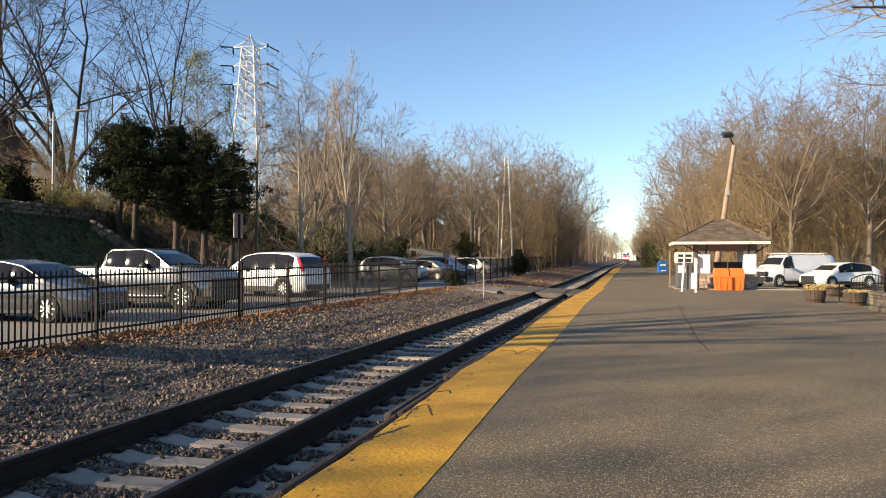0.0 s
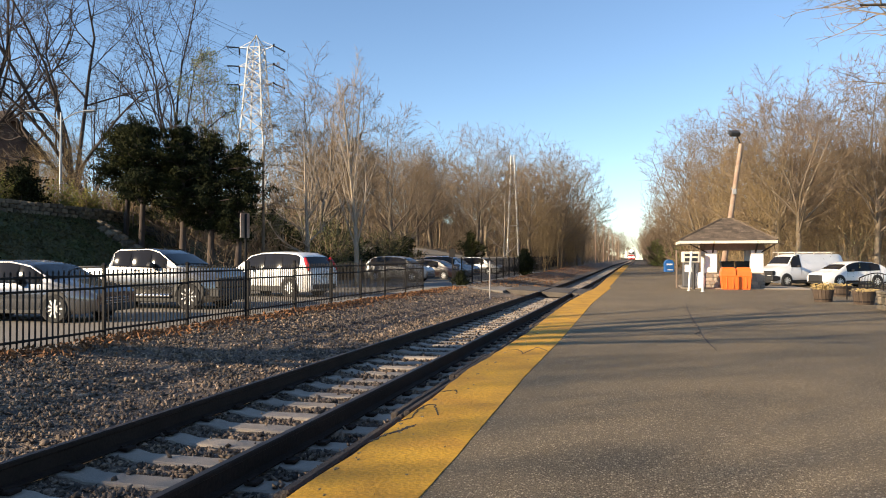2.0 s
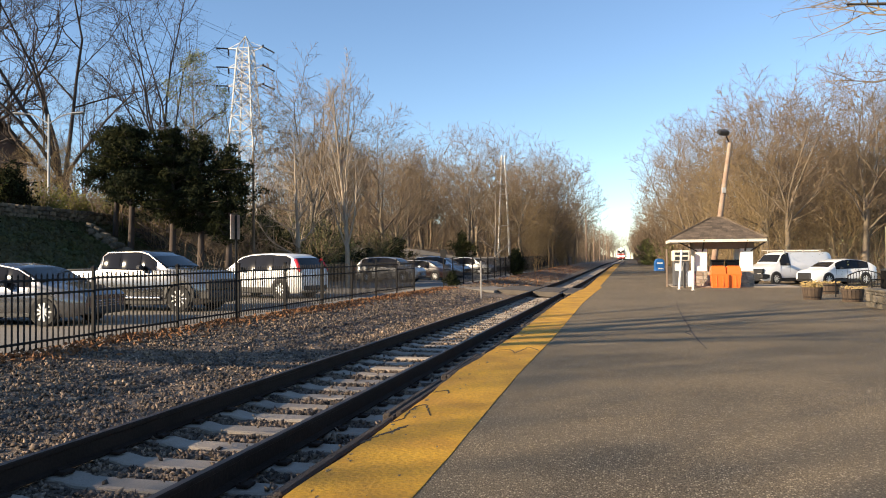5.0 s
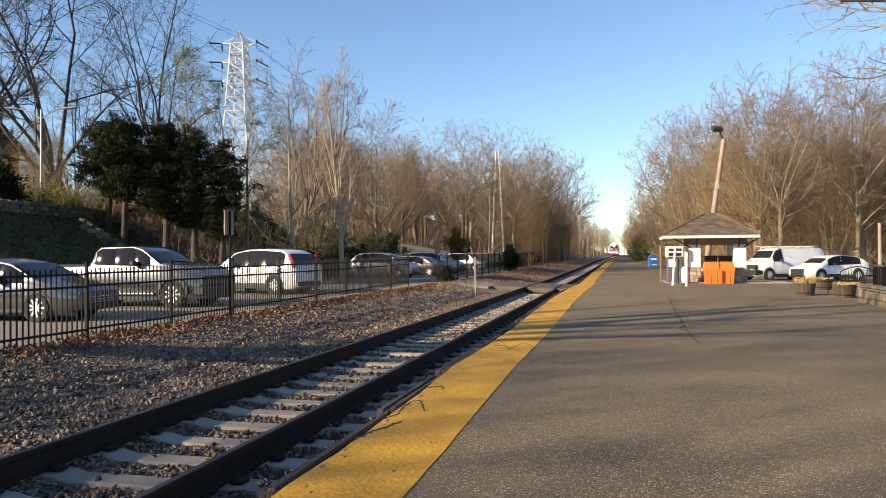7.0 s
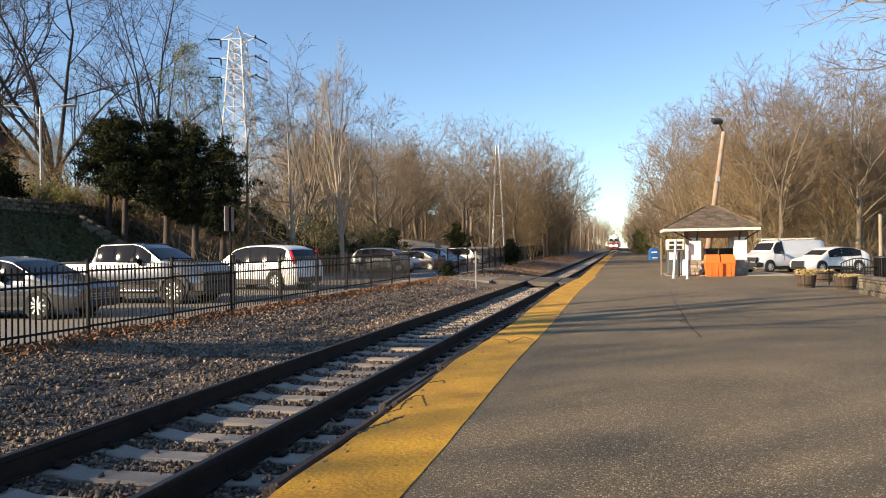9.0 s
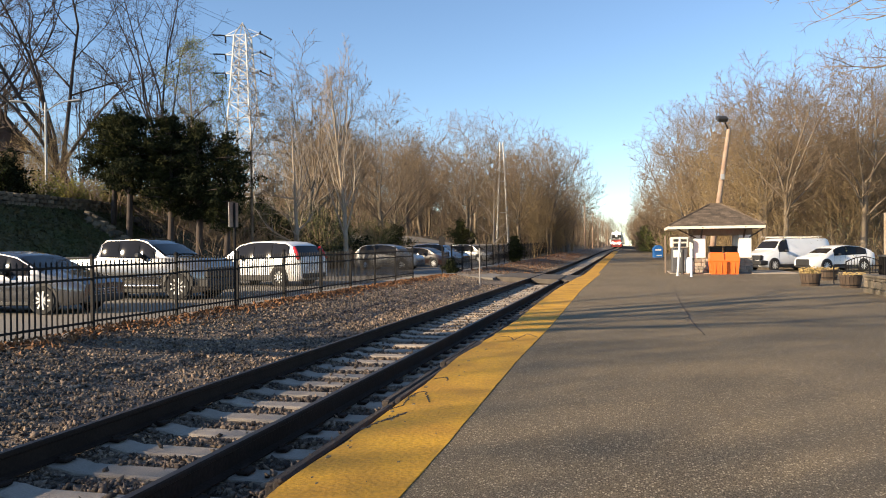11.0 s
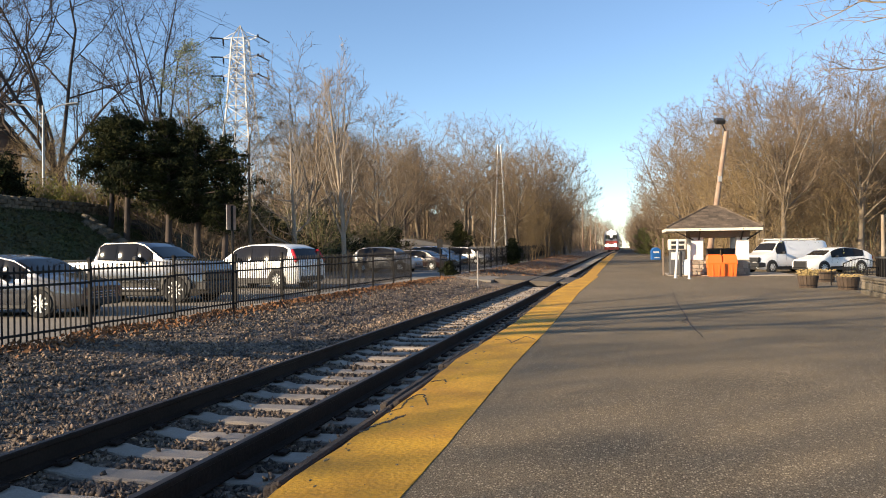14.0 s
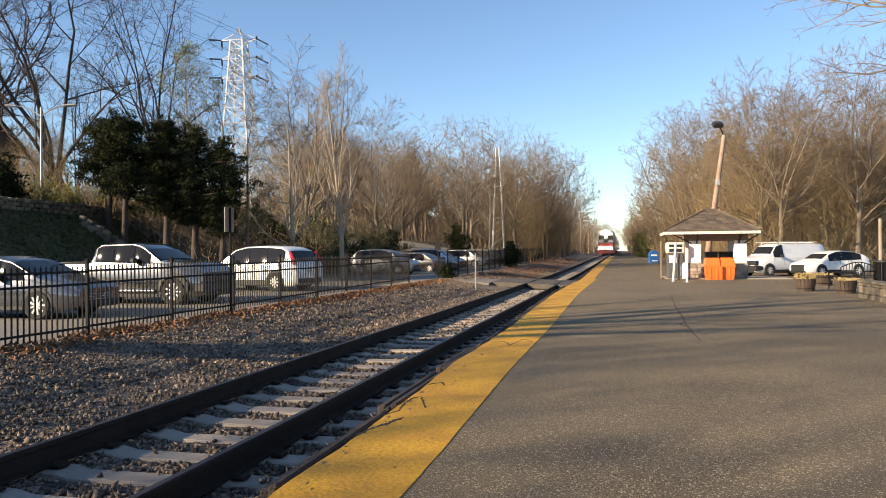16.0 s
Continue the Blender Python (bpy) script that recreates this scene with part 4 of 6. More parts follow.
TRUCK_BELT = [(0, 1.2), (1.6, 1.27), (3.9, 1.2), (5.3, 0.86)]
VAN_TOP = [(0, 1.7), (0.08, 1.95), (0.3, 2.05), (3.6, 2.05), (4.0, 1.93), (4.55, 1.32), (5.55, 1.1), (5.7, 0.85)]
VAN_BELT = [(0, 1.2), (4.4, 1.2), (5.7, 0.8)]
LOT_Z = -0.06


def build_vehicles():
    # a pose puts the middle of the tail at the origin, nose along +x
    car("silver_sedan", pose(-16.86, 15.12, LOT_Z, 0, 0, 4), "silver-grey saloon car parked nose towards the fence", SEDANGREY, 4.75, 1.83,
        SEDAN_TOP, SEDAN_BELT, (0.98, 3.78), 0.33, ((1.2, 2.0), (2.06, 2.75), (2.8, 3.35)), (3.7, 3.02), (0.48, 1.25))
    car("silver_pickup", pose(-17.08, 20.33, LOT_Z, 0, 0, -0.5), "silver crew-cab pickup truck parked nose towards the fence", TRUCKGREY, 5.3, 1.88,
        TRUCK_TOP, TRUCK_BELT, (1.05, 4.35), 0.385, ((1.75, 2.3), (2.4, 3.0), (3.05, 3.5)), (3.9, 3.35), (1.61, 1.71), category="pickup truck", clad=True)
    truck = bpy.data.objects["silver_pickup"]
    for s in (-1, 1):
        mb = Mesher()
        mb.tube((1.75, s * 0.98, 0.4), (3.75, s * 0.98, 0.4), 0.045, n=10)
        part("side_step", mb, CHROME, truck, "chrome side step", True)
        mb = Mesher()
        mb.box(1.7, 3.8, s * 0.945 - 0.012, s * 0.945 + 0.012, 0.6, 0.68, 0.006)
        part("side_moulding", mb, CHROME, truck, "bright side moulding")
        for x in (1.05, 4.35):
            mb, rows = Mesher(), []
            for k in range(13):
                a = math.pi * k / 12
                c, d = math.cos(a), math.sin(a)
                rows.append([(x + r * c, y, 0.4 + r * d) for r, y in ((0.43, s * 0.9), (0.43, s * 0.985), (0.52, s * 0.975), (0.52, s * 0.9))])
            mb.sweep(True, rows)
            part("wheel_flare", mb, BLACKTRIM, truck, "black wheel flare")
    mb = Mesher()
    mb.box(4.95, 5.36, -0.9, 0.9, 0.34, 0.62, 0.05)
    part("front_fascia", mb, BLACKTRIM, truck, "black front bumper")
    mb = Mesher()
    mb.box(5.15, 5.34, -0.86, 0.86, 0.62, 0.93, 0.04)
    part("front_grille", mb, BLACKTRIM, truck, "black grille")
    mb = Mesher()
    mb.box(0.1, 1.5, -0.74, 0.74, 1.225, 1.262, 0.01)
    part("bed_cover", mb, BLACKTRIM, truck, "black bed cover")
    car("white_crossover", pose(-11.95, 27.3, LOT_Z, 0, 0, 167) @ Matrix.Scale(1.05, 4), "white compact crossover backed up to the fence", WHITECAR, 4.5, 1.82,
        SUV_TOP, SUV_BELT, (0.93, 3.55), 0.345, ((0.55, 1.25), (1.32, 2.1), (2.17, 3.0)), (3.5, 2.95), (0.09, 0.42), tail="tall", clad=True)
    car("grey_crossover", pose(-17.75, 48.0, LOT_Z, 0, 0, -6), "grey crossover parked in the car park", GREYPAINT, 4.5, 1.82,
        SUV_TOP, SUV_BELT, (0.93, 3.55), 0.345, ((0.55, 1.25), (1.32, 2.1), (2.17, 3.0)), (3.5, 2.95), (0.09, 0.42))
    car("dark_hatchback", pose(-16.6, 53.3, LOT_Z, 0, 0, -12), "dark red-black hatchback parked between two crossovers", BLACKCAR, 4.2, 1.75,
        [(0, 0.9), (0.05, 1.0), (0.4, 1.36), (1.0, 1.46), (2.3, 1.44), (2.8, 1.34), (3.5, 0.96), (4.1, 0.8), (4.2, 0.65)], [(0, 0.98), (3.4, 0.9), (4.2, 0.6)],
        (0.8, 3.35), 0.31, ((0.5, 1.2), (1.26, 2.0), (2.05, 2.8)), (3.4, 2.85), (0.08, 0.4))
    car("silver_crossover", pose(-16.9, 57.8, LOT_Z, 0, 0, -8), "silver crossover with roof rails in the car park", SILVER, 4.7, 1.86,
        [(x * 1.04, z * 1.03) for x, z in SUV_TOP], [(x * 1.04, z * 1.03) for x, z in SUV_BELT], (0.95, 3.7), 0.36, ((0.55, 1.3), (1.36, 2.2), (2.26, 3.1)), (3.65, 3.05), (0.09, 0.44))
    car("dark_wagon", pose(-17.0, 71.0, LOT_Z, 0, 0, -14), "dark grey estate car at the end of the car park", PEWTER, 4.6, 1.8,
        SUV_TOP[:-1] + [(4.6, 0.72)], SUV_BELT[:-1] + [(4.6, 0.68)], (0.93, 3.6), 0.34, ((0.55, 1.25), (1.32, 2.1), (2.17, 3.0)), (3.5, 2.95), (0.09, 0.42))
    van = car("white_van", pose(12.3, 54.2, -0.33, 0, 0, 212), "white cargo van with black bumper and roof rack", WHITECAR, 5.7, 2.0,
        VAN_TOP, VAN_BELT, (1.15, 4.65), 0.37, ((3.55, 4.25),), (4.5, 4.03), (None, None), category="van", clad=True)
    mb = Mesher()
    for y in (-0.7, 0.7):
        mb.box(0.6, 4.2, y - 0.03, y + 0.03, 2.14, 2.18, 0.01)
    for x in (0.9, 2.3, 3.8):
        mb.box(x - 0.03, x + 0.03, -0.75, 0.75, 2.1, 2.14, 0.01)
        for y in (-0.72, 0.72):
            mb.box(x - 0.03, x + 0.03, y - 0.02, y + 0.02, 1.98, 2.12)
    nose = Mesher()
    nose.box(5.1, 5.76, -0.99, 0.99, 0.36, 0.68, 0.06)
    part("front_fascia", nose, BLACKTRIM, van, "black front bumper")
    nose = Mesher()
    nose.box(5.45, 5.74, -0.93, 0.93, 0.69, 1.0, 0.05)
    part("front_grille", nose, BLACKTRIM, van, "black grille")
    part("roof_rack", mb, CREAM, van, "pale ladder roof rack")
    car("white_luxury_crossover", pose(14.25, 51.6, -0.315, 0, 0, 207) @ Matrix.Scale(0.93, 4), "white sporty crossover parked by the planters", WHITECAR, 4.85, 1.9,
        [(0, 1.0), (0.08, 1.15), (0.55, 1.45), (1.2, 1.62), (2.1, 1.69), (2.7, 1.64), (3.1, 1.52), (3.85, 1.1), (4.7, 0.92), (4.85, 0.72)],
        [(0, 1.12), (0.8, 1.1), (3.7, 1.0), (4.85, 0.66)], (1.0, 3.8), 0.37, ((0.8, 1.5), (1.56, 2.35), (2.41, 3.2)), (3.78, 3.15), (0.12, 0.6), clad=True)


    cross = bpy.data.objects["white_luxury_crossover"]
    nose = Mesher()
    nose.box(4.5, 4.93, -0.62, 0.62, 0.34, 0.8, 0.06)
    part("front_fascia", nose, BLACKTRIM, cross, "black front grille and bumper")


build_vehicles()


# ---- trees ----
def tube_rows(paths, sides):
    """Tapered tubes along many paths at once: each path is (points, radii)."""
    V, F, o = [], [], 0
    ang = [2 * math.pi * i / sides for i in range(sides)]
    cs = np.array([[math.cos(a), math.sin(a)] for a in ang])
    i0 = np.arange(sides)
    i1 = (i0 + 1) % sides
    for pts, rad in paths:
        P = np.asarray(pts, float)
        d = np.gradient(P, axis=0)
        d /= np.linalg.norm(d, axis=1)[:, None] + 1e-9
        ref = np.array([0.31, 0.17, 0.93]) if abs(d[0][2]) < 0.9 else np.array([1.0, 0.1, 0.0])
        a = np.cross(d, ref)
        a /= np.linalg.norm(a, axis=1)[:, None] + 1e-9
        b = np.cross(d, a)
        R = np.asarray(rad)[:, None, None]
        ring = P[:, None, :] + R * (a[:, None, :] * cs[None, :, :1] + b[:, None, :] * cs[None, :, 1:])
        n = len(P)
        V.append(ring.reshape(-1, 3))
        for k in range(n - 1):
            q = o + k * sides
            F.append(np.stack([q + i0, q + i1, q + sides + i1, q + sides + i0], 1))
        o += n * sides
    return (np.concatenate(V), np.concatenate(F)) if V else (np.zeros((0, 3)), np.zeros((0, 4), int))


def cone_rows(paths):
    """Pointed twigs, three triangles each."""
    if not paths:
        return np.zeros((0, 3)), np.zeros((0, 3), int)
    P = np.array([[p[0], p[-1]] for p, r in paths], float)
    R = np.array([r[0] for p, r in paths])[:, None]
    d = P[:, 1] - P[:, 0]
    a = np.cross(d, np.array([0.31, 0.17, 0.93]))
    a /= np.linalg.norm(a, axis=1)[:, None] + 1e-9
    b = np.cross(d / (np.linalg.norm(d, axis=1)[:, None] + 1e-9), a)
    V = np.stack([P[:, 0] + R * a, P[:, 0] + R * (-0.5 * a + 0.87 * b), P[:, 0] + R * (-0.5 * a - 0.87 * b), P[:, 1]], 1).reshape(-1, 3)
    F = (np.array([(0, 1, 3), (1, 2, 3), (2, 0, 3)])[None] + 4 * np.arange(len(P))[:, None, None]).reshape(-1, 3)
    return V, F


def triangles(f):
    return np.concatenate([f[:, [0, 1, 2]], f[:, [0, 2, 3]]])


def twigs(paths):
    """Tubes for branches of several pieces, cones for single ones, as triangles."""
    v, f = tube_rows([q for q in paths if len(q[0]) > 2], 3)
    w, g = cone_rows([q for q in paths if len(q[0]) == 2])
    return np.concatenate([v, w]), np.concatenate([triangles(f) if len(f) else np.zeros((0, 3), int), g + len(v)])


def grow(seed, height, trunk_r, outline, bole, limbs, angles, kids=(8, 6, 4), leader=False, wander=0.07, up=0.025, fork_angle=(34, 64),
         share=0.55, min_r=0.0145, steps=(8, 6, 4, 3, 1), stems=1, droop=0.0, top=0.93, thick=(0.4, 0.58)):
    """Branch paths of a leafless tree that fills a crown of the given outline: (share of height, radius) pairs.
    bole: height of the lowest limbs; angles: least and greatest angle of a limb from the trunk."""
    rnd = random.Random(seed)
    out = []

    def reach(p, d, most):
        l = 0.0
        while l < most:
            l += 0.3
            q = p + d * l
            u = q.z / height
            if u > 1.0 or math.hypot(q.x, q.y) > interp(outline, u):
                break
        return l

    def turned(d, angle, spin):
        side = d.orthogonal().normalized()
        side.rotate(Matrix.Rotation(spin, 3, d))
        return (d * math.cos(angle) + side * math.sin(angle)).normalized()

    def branch(p, d, length, r, level, end):
        n = steps[level]
        pts, rad, dirs = [p.copy()], [r], [d.copy()]
        w = wander * (0.5 if level == 0 else 1.0)
        for k in range(n):
            lift = up if level and level < 4 else 0.0
            d = (d + Vector((rnd.gauss(0, w), rnd.gauss(0, w), rnd.gauss(0, w) + lift - (droop if level > 1 else 0.0)))).normalized()
            p = p + d * (length / n)
            pts.append(p.copy())
            dirs.append(d.copy())
            rad.append(max(min_r * 0.6, r + (end - r) * (k + 1) / n))
        out.append((level, pts, rad))
        return pts, rad, dirs

    def fill(pts, rad, dirs, length, level):
        if level > len(kids):
            return
        n = kids[level - 1]
        spin = rnd.uniform(0, 6.283)
        for k in range(n):
            u = min(0.98, 0.15 + 0.85 * ((k + rnd.random()) / n) ** (0.8 if leader else 0.62))
            m = len(pts) - 1
            i = min(int(u * m), m - 1)
            q = pts[i].lerp(pts[i + 1], u * m - i)
            spin += 2.4 + rnd.uniform(-0.5, 0.5)
            nd = turned(dirs[i], radians(rnd.uniform(*fork_angle) * (1.06 - 0.2 * u)), spin)
            if level < 3 and nd.z < -0.1 and not droop:
                nd.z *= -0.4
                nd.normalize()
            most = length * share * rnd.uniform(0.75, 1.2) * (1.15 - (0.5 if leader else 0.22) * u)
            l = max(0.25, min(most, reach(q, nd, most) * rnd.uniform(0.8, 1.0)))
            r = max(min_r, rad[i] * rnd.uniform(0.5, 0.7))
            fill(*branch(q, nd, l, r, level + 1, r * 0.35), l, level + 1)

    for s in range(stems):
        a = 6.283 * (s + 0.4 * rnd.random()) / max(stems, 1)
        lean = 0.0 if stems == 1 else 0.14
        d = Vector((math.cos(a) * lean + rnd.gauss(0, 0.02), math.sin(a) * lean + rnd.gauss(0, 0.02), 1)).normalized()
        base = Vector((0, 0, -0.4)) if stems == 1 else Vector((0.25 * math.cos(a), 0.25 * math.sin(a), -0.4))
        length = height * 0.9 + 0.4 if leader else bole * 1.25
        k = 1.0 if stems == 1 else 0.72
        pts, rad, dirs = branch(base, d, length, trunk_r * k, 0, trunk_r * k * (0.05 if leader else 0.72))
        spin = rnd.uniform(0, 6.283)
        for j in range(limbs):
            z = (bole + (height * top - bole) * ((j + rnd.random()) / limbs)) if leader else bole * rnd.uniform(0.72, 1.22)
            u = min(0.985, (z + 0.4) / length)
            m = len(pts) - 1
            i = min(int(u * m), m - 1)
            q = pts[i].lerp(pts[i + 1], u * m - i)
            spin += 2.4 + rnd.uniform(-0.35, 0.35)
            lo, hi = angles
            t = (rnd.random() if leader else (j + rnd.random()) / limbs)
            nd = turned(dirs[i], radians(lo + (hi - lo) * t), spin)
            l = reach(q, nd, height * 1.1) * (rnd.uniform(0.8, 1.05) if leader else rnd.uniform(0.68, 0.92))
            r = max(min_r * 1.5, rad[i] * (rnd.uniform(0.3, 0.5) if leader else rnd.uniform(*thick)))
            if l < 0.6:
                continue
            fill(*branch(q, nd, l, r, 1, r * 0.22), l, 1)
    return out


DOME = [(0.0, 0.5), (0.18, 2.8), (0.4, 4.9), (0.62, 5.6), (0.8, 5.2), (0.92, 3.9), (1.0, 1.9)]


def fitted(outline, k):
    return [(u, r * k) for u, r in outline]


def tree_data(paths, bark, twig, cut=2):
    thick = [(p, r) for l, p, r in paths if l == 0]
    limb = [(p, r) for l, p, r in paths if 0 < l < cut]
    fine = [(p, r) for l, p, r in paths if l >= cut]
    v1, f1 = tube_rows(thick, 8)
    v2, f2 = tube_rows(limb, 5)
    trunk = raw_mesh("trunk", np.concatenate([v1, v2]), np.concatenate([f1, f2 + len(v1)]), bark, True)
    v3, f3 = twigs(fine)
    return trunk, raw_mesh("crown", v3, f3, twig, False)


def make_tree(name, data, m, label, group="", crown="bare twigs"):
    t = thing(name, m, label, "tree", group)
    part("trunk", data[0], None, t)
    part("crown", data[1], None, t, crown)
    return t


def cheap(seed, height):
    """A light bare tree for the far woods, as arrays."""
    paths = grow(seed, height, 0.22, fitted(DOME, 0.85), height * 0.2, 6, (6, 58), kids=(9, 6), share=0.5, min_r=0.03, steps=(4, 3, 2, 1))
    a = tube_rows([(p[::2], r[::2]) for l, p, r in paths if l == 0], 4)
    b = cone_rows([(p, r) for l, p, r in paths if l > 0])
    return np.concatenate([a[0], b[0]]), np.concatenate([triangles(a[1]), b[1] + len(a[0])])


def leaves(centres, radii, count, size, seed, flat=0.6, slim=0.42):
    """Small pointed leaf clumps scattered round the centres, as arrays of triangles."""
    r = np.random.default_rng(seed)
    C = np.repeat(np.asarray(centres, float), count, 0)
    K = np.repeat(np.asarray(radii, float), count)[:, None]
    n = len(C)
    o = r.normal(size=(n, 3))
    o /= np.linalg.norm(o, axis=1)[:, None]
    o *= r.random((n, 1)) ** 0.5 * K
    o[:, 2] *= flat
    a = r.normal(size=(n, 3))
    a /= np.linalg.norm(a, axis=1)[:, None]
    b = np.cross(a, r.normal(size=(n, 3)))
    b /= np.linalg.norm(b, axis=1)[:, None] + 1e-9
    s = size * r.uniform(0.6, 1.4, (n, 1))
    P = C + o
    V = np.stack([P - a * s, P + b * s * slim, P + a * s, P - b * s * slim + np.cross(a, b) * s * 0.25], 1).reshape(-1, 3)
    return V, np.arange(4 * n).reshape(-1, 4)


WOODS = [tree_data(grow(sd, 20, r, fitted(DOME, k), bole, 7, (4, 60), kids=(9, 7, 6), share=0.48, wander=0.11, steps=(8, 6, 4, 2, 1), min_r=0.018), BARK, TWIG)
         for sd, r, k, bole in ((11, 0.30, 1.15, 4.6), (12, 0.26, 0.95, 6.0), (13, 0.34, 1.3, 4.0), (14, 0.27, 1.05, 5.2))]
SAPLINGS = [tree_data(grow(sd, 10, 0.10, fitted(DOME, 0.5), 0.9, 6, (3, 38), kids=(7, 5, 3), share=0.46, wander=0.07, stems=2, min_r=0.012, steps=(6, 5, 3, 2, 1)), TANTWIG, TANTWIG)
            for sd in (21, 22, 23)]


def scaled(x, y, turn, k, sink=0.0):
    return pose(x, y, ground_z(x, y) - sink, 0, 0, turn) @ Matrix.Scale(k, 4)


def build_woods():
    rnd = random.Random(31)
    label = "tall leafless grey-brown woodland tree"
    for k in range(32):      # wood beyond the shelter
        y = 57 + 50 * (k + rnd.random()) / 32
        x = 8.8 - (y - 57) * 0.13 + rnd.random() * (0.30 * y - 3)
        make_tree("woodland_tree", rnd.choice(WOODS), scaled(x, y, rnd.uniform(0, 360), rnd.uniform(0.84, 1.04) * (0.9 if x > 13 else 0.96)), label, "wood beside the platform")
    for k in range(24):      # tan young growth at the edge of that wood
        y = 55 + 52 * (k + rnd.random()) / 24
        x = 7.6 - (y - 57) * 0.115 + rnd.random() ** 1.5 * (0.28 * y - 3)
        make_tree("young_tree", SAPLINGS[k % 3], scaled(x, y, rnd.uniform(0, 360), rnd.uniform(0.65, 1.15)), "slender tan many-stemmed young tree", "young growth by the platform")
    for k in range(18):      # and along the far side of the line
        y = 80 + 60 * (k + rnd.random()) / 18
        x = -9.6 - rnd.random() ** 1.4 * 4.5
        make_tree("young_tree", SAPLINGS[k % 3], scaled(x, y, rnd.uniform(0, 360), rnd.uniform(0.7, 1.1)), "slender tan many-stemmed young tree", "young growth by the line")
    for x, y, k in ((6.6, 73, 0.78), (6.3, 82, 0.84), (6.4, 93, 0.9), (5.6, 106, 0.95), (9.5, 68, 0.84)):
        make_tree("woodland_tree", WOODS[int(y) % 4], scaled(x, y, y * 37, k), label, "wood beside the platform")
    for x, y, k in ((-12.0, 116, 0.92), (-14.6, 121, 0.84), (-9.9, 124, 0.82)):
        make_tree("woodland_tree", WOODS[2], scaled(x, y, x * 50, k), label, "wood beside the line")
    spots = [(-27, 49), (-24, 54), (-26, 61), (-22, 66), (-30, 72), (-24, 77)]
    spots += [(-12.5 - rnd.random() * 33, 82 + 48 * (k + rnd.random()) / 26) for k in range(26)]
    for x, y in spots:       # wood along the far side of the line
        make_tree("woodland_tree", rnd.choice(WOODS), scaled(x, y, rnd.uniform(0, 360), rnd.uniform(0.66, 0.9)), label, "wood beside the line")
    # trees behind and beside the car park, whose shadows cross the track and the platform
    for x, y, k in ((-24, -11.5, 0.62), (-29, -14.5, 0.78), (-26, -19, 0.7)):
        make_tree("woodland_tree", WOODS[int(abs(x)) % 4], scaled(x, y, x * 40, k), label, "trees above the car park")
    shade = tree_data(grow(41, 16, 0.5, [(0, 0.5), (0.45, 1.5), (0.6, 6.5), (0.8, 6.0), (1.0, 2.5)], 8.6, 9, (8, 80), kids=(4, 3), share=0.5, wander=0.10, min_r=0.03, steps=(6, 7, 4, 2), thick=(0.42, 0.6)), BARK, TWIG)
    for x, y, a, k in ((-21.5, -1.0, 30, 1.0),):
        make_tree("bare_tree", shade, scaled(x, y, a, k), "spreading leafless tree at the edge of the car park", "trees above the car park")
    for side, count in ((1, 230), (-1, 230)):
        V, F, o = [], [], 0
        base = [cheap(50 + i, 19) for i in range(5)]
        for k in range(count):
            u = min(1.0, (k + rnd.random()) / (count - 88))
            y = 98 + 430 * u ** 1.4
            x = 5.0 - 3.2 * u + rnd.random() ** 2.6 * (75 - 45 * u) if side > 0 else -10.0 - rnd.random() ** 1.3 * (70 - 35 * u)
            if k >= count - 18:
                x, y = side * (count - k + rnd.random()) * 2.4 - 3, rnd.uniform(650, 720)
            elif k >= count - 88:
                x, y = (rnd.uniform(12, 52), rnd.uniform(106, 185)) if side > 0 else (-rnd.uniform(22, 72), rnd.uniform(100, 185))
            v, f = base[k % 5]
            a, s = rnd.uniform(0, 6.283), rnd.uniform(0.72, 1.0) * (1.3 if side < 0 and -24 < x and 120 < y < 260 else 1.7 if y > 640 else 1.0)
            c, t = math.cos(a), math.sin(a)
            w = np.stack([v[:, 0] * c - v[:, 1] * t, v[:, 0] * t + v[:, 1] * c, v[:, 2]], 1) * s
            V.append(w + np.array([x, y, ground_z(x, y)]))
            F.append(f + o)
            o += len(v)
        tagged(new("distant_woods", raw_mesh("distant_woods", np.concatenate(V), np.concatenate(F), TWIG)),
               "distant brown leafless woods lining the railway", "woods", kind="stuff")
    # tangled brush at the foot of the woods
    paths = []
    for k in range(10500):
        z = rnd.random()
        if k % 6 == 2:
            y, x = rnd.uniform(85, 175), -20 - rnd.random() * 55
        elif k % 5 == 1:
            y, x = rnd.uniform(85, 175), 9 + rnd.random() * 38
        elif k % 9 == 0:
            y, x = rnd.uniform(33.5, 46), -19.5 - rnd.random() * 14
        elif z < 0.45:
            y = rnd.uniform(55, 120)
            x = 9.5 - (y - 55) * 0.13 + rnd.random() ** 1.6 * 30
        elif z < 0.7:
            y = rnd.uniform(44, 140)
            x = (-21 if y < 82 else -12.5) - rnd.random() ** 1.5 * 26
        else:
            y = rnd.uniform(100, 330)
            x = rnd.choice((3.5 + rnd.random() * 8, -10.5 - rnd.random() * 9))
        if 80 < y < 94 and -36 < x < -11.5:      # the lane stays clear
            continue
        g = ground_z(x, y)
        h = rnd.uniform(0.8, 3.6) * (1.0 if y < 90 else 1.9)
        w = 1.0 if y < 90 else 2.2
        q = Vector((x, y, g - 0.05))
        d = Vector((rnd.gauss(0, 0.35), rnd.gauss(0, 0.35), 1))
        paths.append(([q, q + d * h * 0.55, q + d * h + Vector((rnd.gauss(0, 0.3), rnd.gauss(0, 0.3), -0.1 * h))], [0.02 * w, 0.014 * w, 0.007 * w]))
